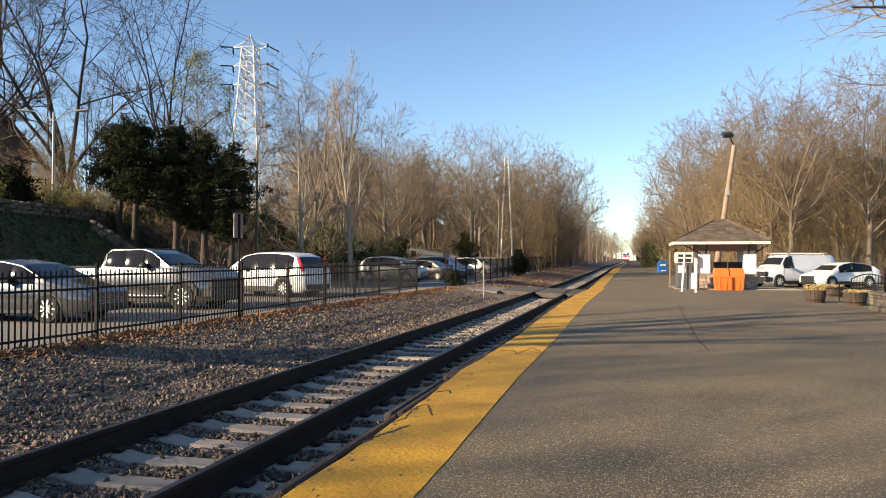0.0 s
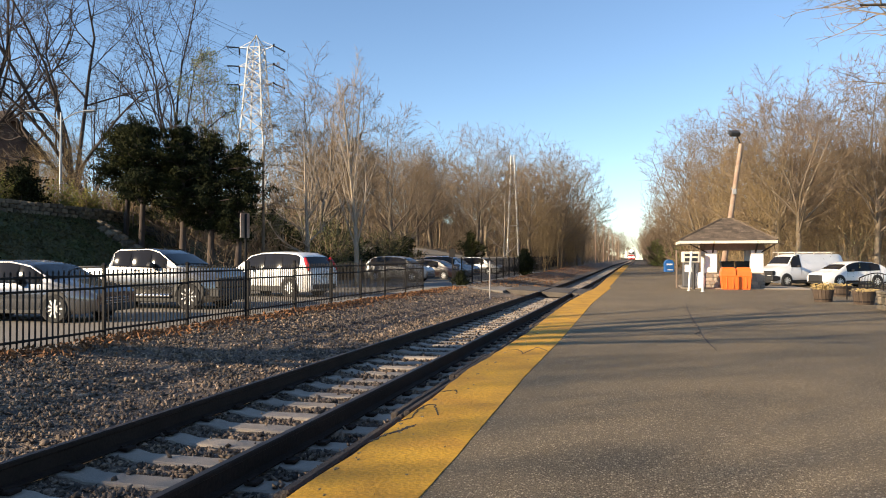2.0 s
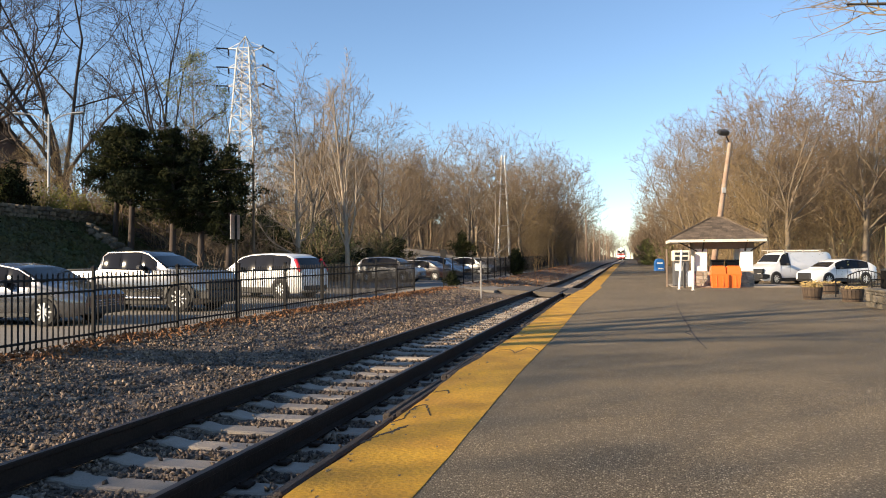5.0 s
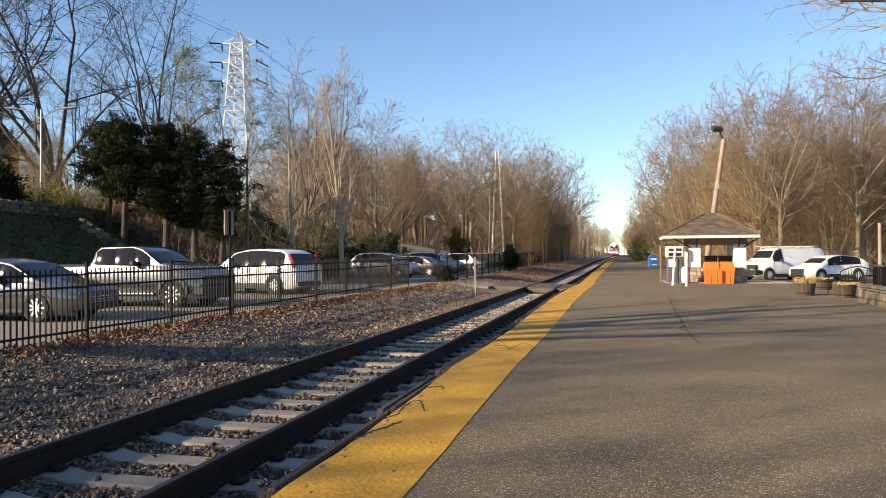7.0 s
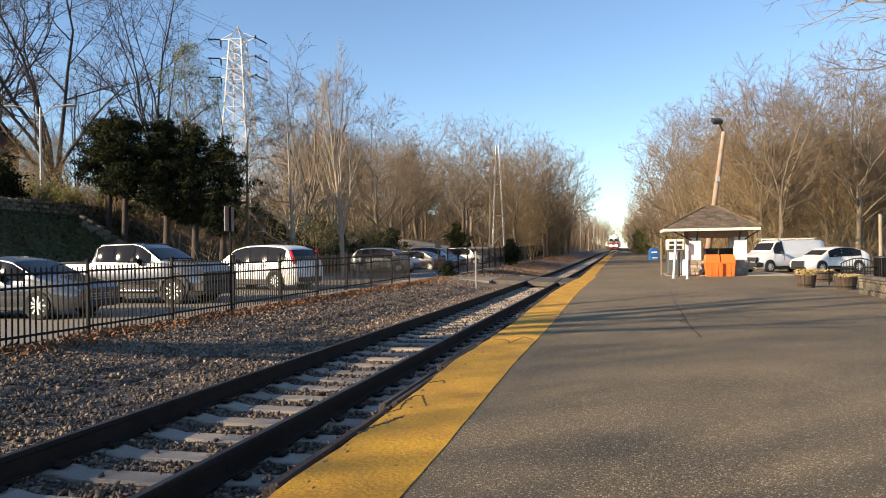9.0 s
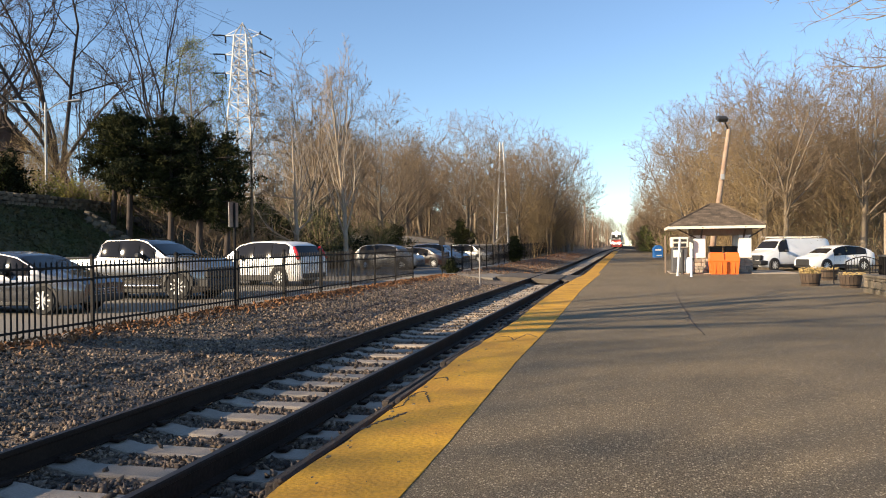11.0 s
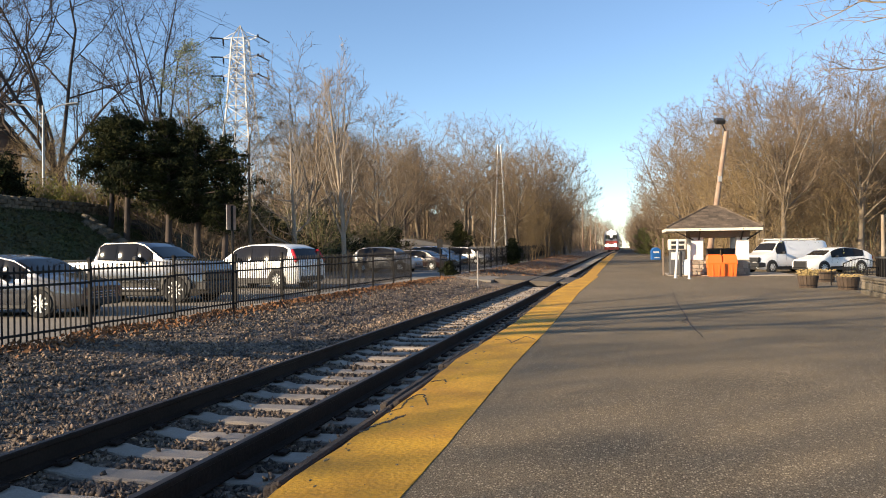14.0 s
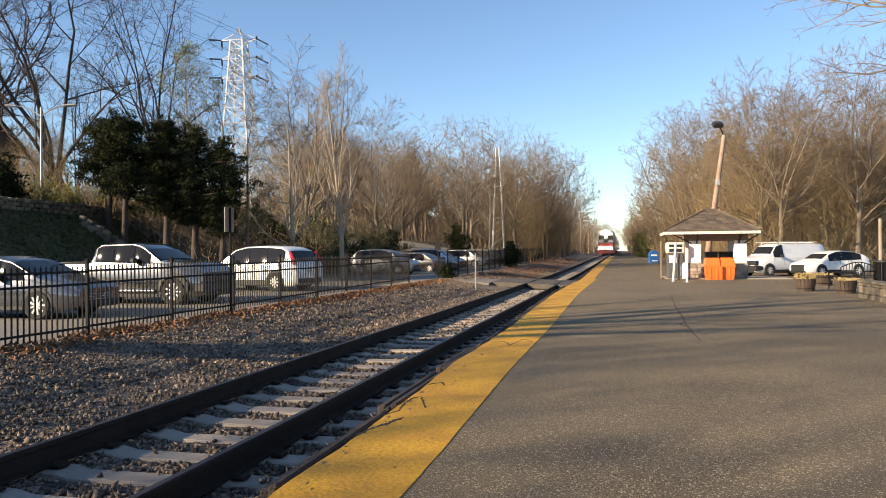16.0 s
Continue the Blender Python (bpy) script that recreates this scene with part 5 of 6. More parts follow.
        for j in range(3):
            p = q + d * h * rnd.uniform(0.3, 0.8)
            paths.append(([p, p + Vector((rnd.gauss(0, 0.6), rnd.gauss(0, 0.6), rnd.uniform(0.2, 0.9))) * min(w, 1.6)], [0.012 * w, 0.006 * w]))
    v, f = twigs(paths)
    tagged(new("undergrowth", raw_mesh("undergrowth", v, f, TWIG)), "tangled brown leafless undergrowth at the foot of the woods", "undergrowth", kind="stuff")
    c = []
    for k in range(900):
        y = rnd.uniform(46, 130)
        x = rnd.choice((9.0 - (y - 55) * 0.1 + rnd.random() * 22, (-21 if y < 82 else -12) - rnd.random() * 24))
        c.append((x, y, ground_z(x, y) + rnd.random() ** 1.5 * 4.0))
    v, f = leaves(c, [0.9] * len(c), 16, 0.05, 7, 1.0)
    tagged(new("budding_leaves", raw_mesh("budding_leaves", v, f, BUDS)), "sparse yellow-green spring buds in the undergrowth", "leaves", kind="stuff")


build_woods()


def evergreen(name, x, y, height, r, low, seed, label, squash=1.0):
    """An irregular evergreen: trunk, spreading limbs, and clumps of needles in lobes round the limbs."""
    rnd = random.Random(seed)
    g = ground_z(x, y)
    t = thing(name, pose(x, y, g), label, "tree" if height > 3 else "bush", "evergreens on the bank" if height > 3 else "")
    limbs, c, k = [([(0, 0, -0.3), (0.1, 0, height * 0.4), (0, 0.1, height * 0.9)], [0.16 * height / 6, 0.12 * height / 6, 0.03])], [], []
    n = int(22 + 9 * r)
    for i in range(n):
        u = (i + rnd.random()) / n
        z = low + (height - low) * u
        w = r * (math.sin(math.pi * min(1, 0.18 + 0.82 * u)) ** 0.6) * rnd.choice((0.45, 0.75, 1.0, 1.3)) * rnd.uniform(0.85, 1.1)
        a = rnd.uniform(0, 6.283)
        tip = Vector((math.cos(a) * w, math.sin(a) * w, z + rnd.uniform(-0.1, 0.5) * min(1, r)))
        limbs.append(([(0, 0, z - 0.3), tip * 0.5 + Vector((0, 0, z * 0.5 + 0.05)), tip], [0.045, 0.03, 0.012]))
        for j in range(9):
            s = rnd.uniform(0.3, 1.05)
            w = 0.22 * min(1, r / 1.5)
            c.append((tip.x * s + rnd.gauss(0, w), tip.y * s + rnd.gauss(0, w), z + (tip.z - z) * s + rnd.gauss(0, w)))
            k.append(rnd.uniform(0.2, 0.5) * min(1, r / 1.5 + 0.2))
    v, f = tube_rows(limbs, 6)
    part("trunk", raw_mesh("trunk", v, f, DARKBARK, True), None, t)
    v, f = leaves(c, k, 44 if height > 3 else 18, 0.10 if height > 3 else 0.085 if height > 1 else 0.05, seed, slim=0.17 if height > 3 else 0.42)
    part("crown", raw_mesh("crown", v, f, EVERGREEN), None, t, "dense dark green needles")
    return t


def build_bank():
    rnd = random.Random(77)
    lab = "dark evergreen tree with dense irregular crown on the bank"
    for i, (x, y, top, r, low) in enumerate(((-25.0, 32.5, 7.9, 1.6, 4.9), (-23.6, 31.8, 7.8, 1.8, 4.7), (-22.0, 32.8, 7.7, 2.1, 3.9), (-20.7, 33.2, 7.3, 2.0, 3.2), (-19.4, 33.6, 6.6, 1.6, 2.8), (-23.2, 34.5, 7.0, 2.0, 4.4))):
        g = ground_z(x, y)
        evergreen("evergreen_tree", x, y, top - g, r, max(0.6, low - g - 0.3), 200 + i, lab)
    evergreen("evergreen_shrub", -28.9, 29.8, 2.1, 1.1, 0.3, 230, "ragged green conifer at the end of the bank")
    for i, (x, y, h, rr) in enumerate(((-22.5, 45.5, 2.6, 1.9), (-26, 49, 3.2, 2.1), (-20.6, 51.5, 2.4, 1.7), (-24, 57, 3.0, 2.2), (-20.5, 61, 2.6, 1.8), (-28.5, 55, 3.4, 2.2), (-21.5, 67, 3.0, 2.0), (-18.6, 41.5, 1.6, 1.2), (-17.2, 77.5, 3.6, 1.5), (-27.8, 64, 3.4, 2.3))):
        evergreen("evergreen_shrub", x, y, h, rr, 0.3, 260 + i, "dense dark evergreen shrub under the bare trees")
    evergreen("round_shrub", -9.07, 38.4, 0.85, 0.3, 0.15, 240, "small dark round evergreen shrub by the gate")
    evergreen("round_shrub", -9.7, 65.0, 1.9, 1.0, 0.2, 241, "dark evergreen shrub by the mesh fence")
    for i, (x, y, h, r) in enumerate(((3.0, 103, 3.0, 1.3), (4.6, 99, 2.6, 1.3), (2.2, 108, 3.6, 1.2))):
        t = evergreen("laurel_shrub", x, y, h, r, 0.4, 250 + i, "fresh green shrub at the end of the platform")
        for ch in t.children:
            if ch.name.startswith("crown"):
                ch.data.materials[0] = material("laurel_leaves", (0.16, 0.175, 0.045), 0.7, scale=1, amount=0.3, bump=0, each=0.4) if i == 0 else bpy.data.materials["laurel_leaves"]
    oak = [(0.0, 0.6), (0.2, 4.5), (0.4, 7.4), (0.65, 8.2), (0.85, 7.0), (1.0, 2.5)]
    big = tree_data(grow(301, 22, 0.4, oak, 3.6, 7, (6, 40), kids=(9, 8, 5), share=0.44, wander=0.17, up=0.03, min_r=0.012), DARKBARK, DARKBARK)
    big2 = tree_data(grow(305, 22, 0.34, fitted(oak, 0.66), 4.6, 5, (3, 34), kids=(9, 8, 5), share=0.42, wander=0.13, up=0.03, min_r=0.012, stems=2), DARKBARK, DARKBARK)
    lab = "tall many-stemmed leafless tree with dark bark above the bank"
    for d, x, y, a, k in ((big, -34.4, 40.9, 150, 1.0), (big2, -30.0, 44.0, 120, 1.0), (big2, -38.6, 36.6, 220, 1.05), (big2, -47, 56, 200, 0.85), (big, -40, 58, 10, 0.7), (big2, -52, 47, 80, 0.8), (big2, -44.5, 40.5, 60, 0.72), (big2, -57, 55, 300, 0.85)):
        make_tree("bare_tree", d, scaled(x, y, a, k), lab, "bare trees above the bank")
    for i in range(16):      # low brown growth behind the crest
        x, y = -33.5 - 1.15 * i + rnd.uniform(-0.6, 0.6), 38 + 0.9 * i + rnd.uniform(-2, 2)
        make_tree("young_tree", SAPLINGS[i % 3], scaled(x, y, rnd.uniform(0, 360), rnd.uniform(0.45, 0.72)), "low brown many-stemmed young tree behind the bank", "young growth on the bank")
    paths = grow(320, 11.5, 0.14, [(0, 0.3), (0.3, 1.3), (0.6, 2.0), (0.85, 1.6), (1, 0.5)], 3.0, 12, (18, 42), kids=(8, 6), leader=True, min_r=0.009, steps=(9, 5, 3, 1))
    d = tree_data(paths, BARK, TWIG)
    t = make_tree("budding_tree", d, scaled(-25.1, 40.0, 0, 1.0), "slender tree with pale green spring buds", crown="fine twigs")
    tips = [p[-1] for l, p, r in paths if l == 3 or l == 2]
    v, f = leaves(tips, [0.3] * len(tips), 7, 0.055, 5, 1.0)
    part("leaves", raw_mesh("leaves", v, f, BUDS), None, t, "sparse pale green buds")
    # street trees in the car park
    pear = tree_data(grow(331, 13.2, 0.17, [(0, 0.3), (0.2, 1.5), (0.4, 2.1), (0.62, 1.75), (0.8, 1.45), (0.92, 1.1), (1, 0.5)], 1.9, 19, (14, 32), kids=(14, 6), leader=True, top=0.8,
                          wander=0.05, up=0.075, fork_angle=(24, 50), share=0.2, min_r=0.008, steps=(9, 7, 3, 1)), PALEBARK, PALEBARK)
    wide = tree_data(grow(334, 10.4, 0.16, [(0, 2.2), (0.2, 3.0), (0.42, 2.6), (0.7, 1.5), (1, 0.5)], 1.6, 17, (48, 88), kids=(8, 4), leader=True, top=0.88,
                          wander=0.10, up=0.10, fork_angle=(25, 50), share=0.36, min_r=0.008, steps=(9, 6, 3, 1)), PALEBARK, PALEBARK)
    lab = "pale-barked leafless street tree with upright branches"
    make_tree("street_tree", pear, scaled(-15.35, 39.4, 40, 0.99), lab, "street trees")
    make_tree("street_tree", wide, scaled(-17.95, 38.9, 0, 1.0), "pale-barked leafless street tree with spreading branches", "street trees")
    make_tree("street_tree", wide, scaled(-13.4, 75.5, 140, 0.95), "pale-barked leafless street tree with spreading branches", "street trees")
    make_tree("street_tree", pear, scaled(-20.5, 44.0, 190, 0.8), lab, "street trees")
    # wide tree whose branches hang over the platform
    over = tree_data(grow(345, 14, 0.26, [(0, 1), (0.25, 4.5), (0.5, 6.0), (0.75, 5.5), (1, 2.5)], 4.6, 13, (25, 88), kids=(9, 6, 4), share=0.42, wander=0.15, up=-0.02, fork_angle=(30, 65), min_r=0.005), BARK, BARK)
    make_tree("bare_tree", over, scaled(8.1, 15.2, 25, 1.0), "leafless tree with drooping twigs over the platform")
    # forsythia along the crest
    for i in range(11):
        x, y = -27.6 - rnd.random() * 4.5, 26 + i * 1.15
        g = ground_z(x, y)
        t = thing("forsythia_bush", pose(x, y, g), "yellow-green flowering forsythia bush on the bank", "bush", "forsythia on the bank")
        stems, c = [], []
        for k in range(46):
            a, w = rnd.uniform(0, 6.283), rnd.uniform(0.2, 1.2)
            q = Vector((math.cos(a) * w, math.sin(a) * w, rnd.uniform(0.6, 1.9)))
            stems.append(([(0, 0, -0.1), q * 0.5 + Vector((0, 0, 0.3)), q], [0.014, 0.01, 0.005]))
            c += [tuple(q * u) for u in (0.55, 0.7, 0.85, 1.0)]
        v, f = tube_rows(stems, 3)
        part("stem_clump", raw_mesh("stem_clump", v, f, TWIG), None, t)
        v, f = leaves(c, [0.22] * len(c), 12, 0.055, 400 + i, 1.0)
        part("blossom", raw_mesh("blossom", v, f, FORSYTHIA), None, t, "yellow-green blossom")
    # flowering and budding bushes under and behind the evergreens
    spots = [(-26.2 - rnd.random() * 4.5, 36 + 0.95 * i, rnd.uniform(0.9, 1.25), FORSYTHIA) for i in range(8)]
    spots += [(-18.2 - rnd.random() * 11, 42.5 + 0.85 * i, rnd.uniform(1.5, 2.7), OLIVE) for i in range(20)]
    for i, (x, y, k, mat) in enumerate(spots):
        gold = mat == FORSYTHIA
        t = thing("forsythia_bush" if gold else "budding_shrub", pose(x, y, ground_z(x, y)), "yellow-green flowering forsythia bush behind the evergreens" if gold else "olive-green budding shrub with thin bare stems", "bush", "forsythia on the bank" if gold else "shrubs behind the car park")
        stems, c = [], []
        for n in range(50):
            a, w = rnd.uniform(0, 6.283), rnd.uniform(0.1, 1.0) * k
            q = Vector((math.cos(a) * w, math.sin(a) * w, rnd.uniform(0.5, 1.8) * k))
            stems.append(([(0, 0, -0.1), q * 0.5 + Vector((0, 0, 0.3 * k)), q], [0.014 * k, 0.01 * k, 0.005]))
            c += [tuple(q * u) for u in (0.6, 0.8, 1.0)]
        v, f = tube_rows(stems, 3)
        part("stem_clump", raw_mesh("stem_clump", v, f, TWIG), None, t)
        v, f = leaves(c, [0.2 * k] * len(c), 20, 0.06, 440 + i, 1.0)
        part("blossom" if gold else "foliage", raw_mesh("foliage", v, f, mat), None, t, "yellow-green blossom" if gold else "small olive-green buds")
    # dry stone wall along the crest of the bank
    w = thing("bank_wall", Matrix(), "low dark dry-stone wall along the crest of the bank", "wall", kind="structure")
    sm = Mesher()
    sm.box(-0.5, 0.5, -0.5, 0.5, -0.5, 0.5, 0.14)
    sd = sm.data("stone", MOSSSTONE)
    for k in range(34):
        for j in range(3):
            y = 20.5 + k * 0.42 + 0.2 * (j % 2)
            x = -26.8 + 0.25 * math.sin(y * 0.4)
            part("stone", sd, None, w, m=pose(x, y, ground_z(x, y) + 0.08 + 0.2 * j, rnd.uniform(-6, 6), rnd.uniform(-6, 6), rnd.uniform(-8, 8)) @ Matrix.Diagonal((0.35, rnd.uniform(0.32, 0.44), rnd.uniform(0.17, 0.23), 1)))
    # sloping stone edge beside the steps
    w = thing("sloping_wall", Matrix(), "low dark stone wall sloping down the bank", "wall", kind="structure")
    for k in range(19):
        for j in range(3):
            x, y = -25.2 + k * 0.36 + 0.15 * (j % 2), 31.0 + 0.06 * k
            part("stone", sd, None, w, m=pose(x, y, ground_z(x, y) + 0.05 + 0.18 * j, rnd.uniform(-6, 6), 24 + rnd.uniform(-6, 6), rnd.uniform(-8, 8)) @ Matrix.Diagonal((rnd.uniform(0.34, 0.44), 0.36, rnd.uniform(0.17, 0.23), 1)))
    # timber-edged steps down the bank
    s = thing("bank_steps", Matrix(), "dark timber-edged steps running down the bank", "steps", kind="structure")
    st = Mesher()
    st.box(-0.2, 0.2, -0.8, 0.8, -0.1, 0.08, 0.02)
    std = st.data("step", TIMBER)
    for k in range(16):
        x = -26 + k * 0.42
        part("step", std, None, s, m=pose(x, 35.2, ground_z(x, 35.2) + 0.03))
    for y in (34.4, 36.0):
        hr = Mesher()
        hr.tube((-26.2, y, ground_z(-26, y) + 0.9), (-19.6, y, ground_z(-19.6, y) + 0.9), 0.03, n=6)
        for k in range(5):
            x = -26 + k * 1.55
            hr.tube((x, y, ground_z(x, y) - 0.1), (x, y, ground_z(x, y) + 0.95), 0.025, n=6)
        part("handrail", hr, DARKBARK, s)
    # rough grass on the bank
    c = []
    for k in range(16000):
        x, y = -19.6 - rnd.random() * 7.2, rnd.uniform(18, 36)
        c.append((x, y, ground_z(x, y) + 0.03))
    v, f = leaves(c, [0.02] * len(c), 1, 0.10, 61, 1.0)
    tagged(new("bank_grass", raw_mesh("bank_grass", v, f, GRASS)), "rough dark grass on the shaded bank", "grass", kind="stuff")
    # street lamp with two arms
    x, y = -30.0, 33.7
    g = ground_z(x, y)
    t = thing("street_lamp", pose(x, y, g, 0, 0, 14), "grey steel street lamp with two curved arms", "street lamp")
    H = 9.3 - g
    mb = Mesher()
    mb.tube((0, 0, -0.2), (0, 0, H), 0.08, 0.05, 10)
    part("pole", mb, GALV, t, smooth=True)
    for sgn in (-1, 1):
        mb = Mesher()
        arc = [Vector((sgn * 1.25 * u, 0, H - 0.5 + 0.55 * math.sin(u * math.pi / 2))) for u in span(0, 1, 6)]
        for p, q in zip(arc, arc[1:]):
            mb.tube(p, q, 0.035, n=6)
        a = part("arm", mb, GALV, t)
        mb = Mesher()
        mb.box(-0.35, 0.35, -0.13, 0.13, -0.05, 0.06, 0.05, pose(sgn * 1.55, 0, H + 0.06, 0, -sgn * 4, 0))
        part("lamp_head", mb, GALV, t, "flat grey lamp head")


build_bank()


# ---- pylons, wires, far poles, house ----
def pylon_mesh():
    """Lattice tower: four legs with crossed braces, a narrow top and three pairs of arms."""
    mb = Mesher()
    H = 39.3

    def half(z):
        return 1.05 + (37 - z) * 0.062 + max(0.0, 24 - z) * 0.05

    levels = [0, 5, 9.5, 13.5, 17, 20, 22.8, 25.4, 27.8, 30.0, 31.9, 33.7, 35.4, 37.0]
    for a, b in zip(levels, levels[1:]):
        ha, hb = half(a), half(b)
        ca = [Vector((sx * ha, sy * ha, a)) for sx, sy in ((-1, -1), (1, -1), (1, 1), (-1, 1))]
        cb = [Vector((sx * hb, sy * hb, b)) for sx, sy in ((-1, -1), (1, -1), (1, 1), (-1, 1))]
        for i in range(4):
            j = (i + 1) % 4
            mb.tube(ca[i], cb[i], 0.16, n=4)
            mb.tube(ca[i], cb[j], 0.08, n=4, caps=False)
            mb.tube(ca[j], cb[i], 0.08, n=4, caps=False)
            mb.tube(cb[i], cb[j], 0.08, n=4, caps=False)
    for i, (sx, sy) in enumerate(((-1, -1), (1, -1), (1, 1), (-1, 1))):
        mb.tube((sx * 1.05, sy * 1.05, 37), (0, 0, H), 0.09, n=4)
    return mb


ARM_Z, ARM_X = (30.6, 33.8, 37.0), 3.2


def build_power():
    lat = pylon_mesh().data("tower", GALV)
    am = Mesher()
    am.tube((1.05, -1.05, 0), (ARM_X, 0, 0.25), 0.08, n=4)
    am.tube((1.05, 1.05, 0), (ARM_X, 0, 0.25), 0.08, n=4)
    am.tube((1.0, 0, 1.2), (ARM_X, 0, 0.25), 0.06, n=4)
    arm = am.data("arm", GALV)
    # insulator strings slope away along the wires on both sides of an arm, with a slack loop beneath
    im = Mesher()
    for sg in (-1, 1):
        for k in range(9):
            im.tube((0.12 * k, sg * (0.15 + 0.26 * k), 0.05 - 0.05 * k), (0.12 * k + 0.06, sg * (0.3 + 0.26 * k), 0.02 - 0.05 * k), 0.15, 0.1, n=6)
    arc = [Vector((0.9 * abs(math.cos(w)), 2.3 * math.cos(w), -0.35 - 1.1 * math.sin(w))) for w in span(0, math.pi, 10)]
    for p, q in zip(arc, arc[1:]):
        im.tube(p, q, 0.035, n=4, caps=False)
    ins = im.data("insulator", IRON)
    towers = [(-63.4, 116.0, 0.6), (-52.0, 313.0, 0.2), (-66.0, -130.0, 1.5)]
    for x, y, z in towers[:2]:
        t = thing("pylon", pose(x, y, z, 0, 0, 4), "tall pale galvanised lattice power pylon", "pylon", "power pylons")
        part("tower", lat, None, t)
        for h in ARM_Z:
            for a in (0, 180):
                part("arm", arm, None, t, m=pose(0, 0, h, 0, 0, a))
                part("insulator", ins, None, t, m=pose(0, 0, 0, 0, 0, a) @ pose(ARM_X, 0, h + 0.2))
    for (x0, y0, z0), (x1, y1, z1) in ((towers[0], towers[1]), (towers[2], towers[0])):
        for h in ARM_Z + (39.2,):
            for sx in ((-ARM_X, ARM_X) if h < 38 else (0,)):
                mb = Mesher()
                pts = []
                for u in span(0, 1, 24):
                    pts.append((x0 + sx + (x1 - x0) * u, y0 + (y1 - y0) * u, z0 + h - 0.4 + (z1 - z0) * u - (7.5 if y0 > 0 else 4.0) * 4 * u * (1 - u)))
                v, f = tube_rows([(pts, [0.022] * len(pts))], 4)
                tagged(new("power_line", raw_mesh("power_line", v, f, IRON)), "dark sagging overhead power line", "cable", "power lines")
    rnd = random.Random(5)
    for k in range(7):
        y = 175 + k * 38
        t = thing("utility_pole", pose(-9.8, y, ground_z(-9.8, y)), "distant wooden utility pole beside the line", "pole", "utility poles along the line")
        mb = Mesher()
        mb.tube((0, 0, -0.5), (0, 0, 10.5), 0.17, 0.11, 8)
        part("pole", mb, POLEWOOD, t)
        mb = Mesher()
        mb.box(-1.1, 1.1, -0.06, 0.06, 9.6, 9.75)
        part("crossarm", mb, POLEWOOD, t)
    # slim pole among the trees
    t = thing("utility_pole", pose(-19.2, 35.9, ground_z(-19.2, 35.9)), "slim grey steel pole beside the evergreens", "pole")
    mb = Mesher()
    mb.tube((0, 0, -0.4), (0, 0, 7.4), 0.09, 0.06, 8)
    part("pole", mb, BARK, t)
    t = thing("frame_pole", pose(-15.5, 94.1, ground_z(-15.5, 94.1)), "pale weathered timber two-legged power pole", "pole")
    for dx in (-0.75, 0.75):
        mb = Mesher()
        mb.tube((dx, 0, -0.4), (dx * 0.25, 0, 12.9), 0.16, 0.11, 8)
        part("pole", mb, GALV, t)
    for z in (4.0, 8.0, 11.5):
        mb = Mesher()
        w = 0.75 - 0.56 * z / 12.9
        mb.tube((-w, 0, z), (w, 0, z), 0.06, n=6)
        part("brace", mb, GALV, t)


build_power()


def build_house():
    x0, x1, y0, y1 = -67, -54.0, 50, 58
    g = ground_z(-50, 51) - 0.5
    h = thing("house", pose(0, 0, 1.6), "brown weathered house with a gabled roof above the bank", "house")
    brown = material("brown_siding", (0.11, 0.062, 0.042), 0.85, scale=2, amount=0.25, fine=20, bump=0.3)
    mb = Mesher()
    mb.box(x0, x1, y0, y1, g - 4, 9.6)
    mb.add([(x1, y0, 9.6), (x1, y1, 9.6), (x1, (y0 + y1) / 2, 12.6), (x1 - 0.2, y0, 9.6), (x1 - 0.2, y1, 9.6), (x1 - 0.2, (y0 + y1) / 2, 12.6)], [(0, 1, 2), (3, 5, 4), (0, 3, 4, 1)])
    part("wall", mb, brown, h)
    for k in range(24):
        mb = Mesher()
        z = 3.2 + k * 0.27
        mb.box(x0, x1 + 0.02, y0 - 0.03, y0 + 0.01, z, z + 0.25)
        part("board", mb, brown, h)
    mb = Mesher()
    yc = (y0 + y1) / 2
    for a, b in ((y0 - 0.6, yc), (y1 + 0.6, yc)):
        mb.add([(x0 - 0.5, a, 9.2), (x1 + 0.6, a, 9.2), (x1 + 0.6, b, 12.75), (x0 - 0.5, b, 12.75), (x0 - 0.5, a, 9.4), (x1 + 0.6, a, 9.4), (x1 + 0.6, b, 12.95), (x0 - 0.5, b, 12.95)],
               [(0, 1, 2, 3), (4, 7, 6, 5), (0, 4, 5, 1), (1, 5, 6, 2), (2, 6, 7, 3), (3, 7, 4, 0)])
    part("roof", mb, material("dark_brown_roof", (0.06, 0.04, 0.03), 0.9, scale=2, amount=0.3, fine=12, bump=0.4), h, "dark brown shingle roof")
    mb = Mesher()
    mb.box(x1 - 3.2, x1 - 2.2, y0 - 0.06, y0 + 0.02, 6.8, 8.4, 0.02)
    w = part("window", mb, WHITEPAINT, h, "white framed window")
    mb = Mesher()
    mb.box(x1 - 3.1, x1 - 2.3, y0 - 0.075, y0 - 0.05, 6.9, 8.3)
    part("pane", mb, GLASS, w)


build_house()


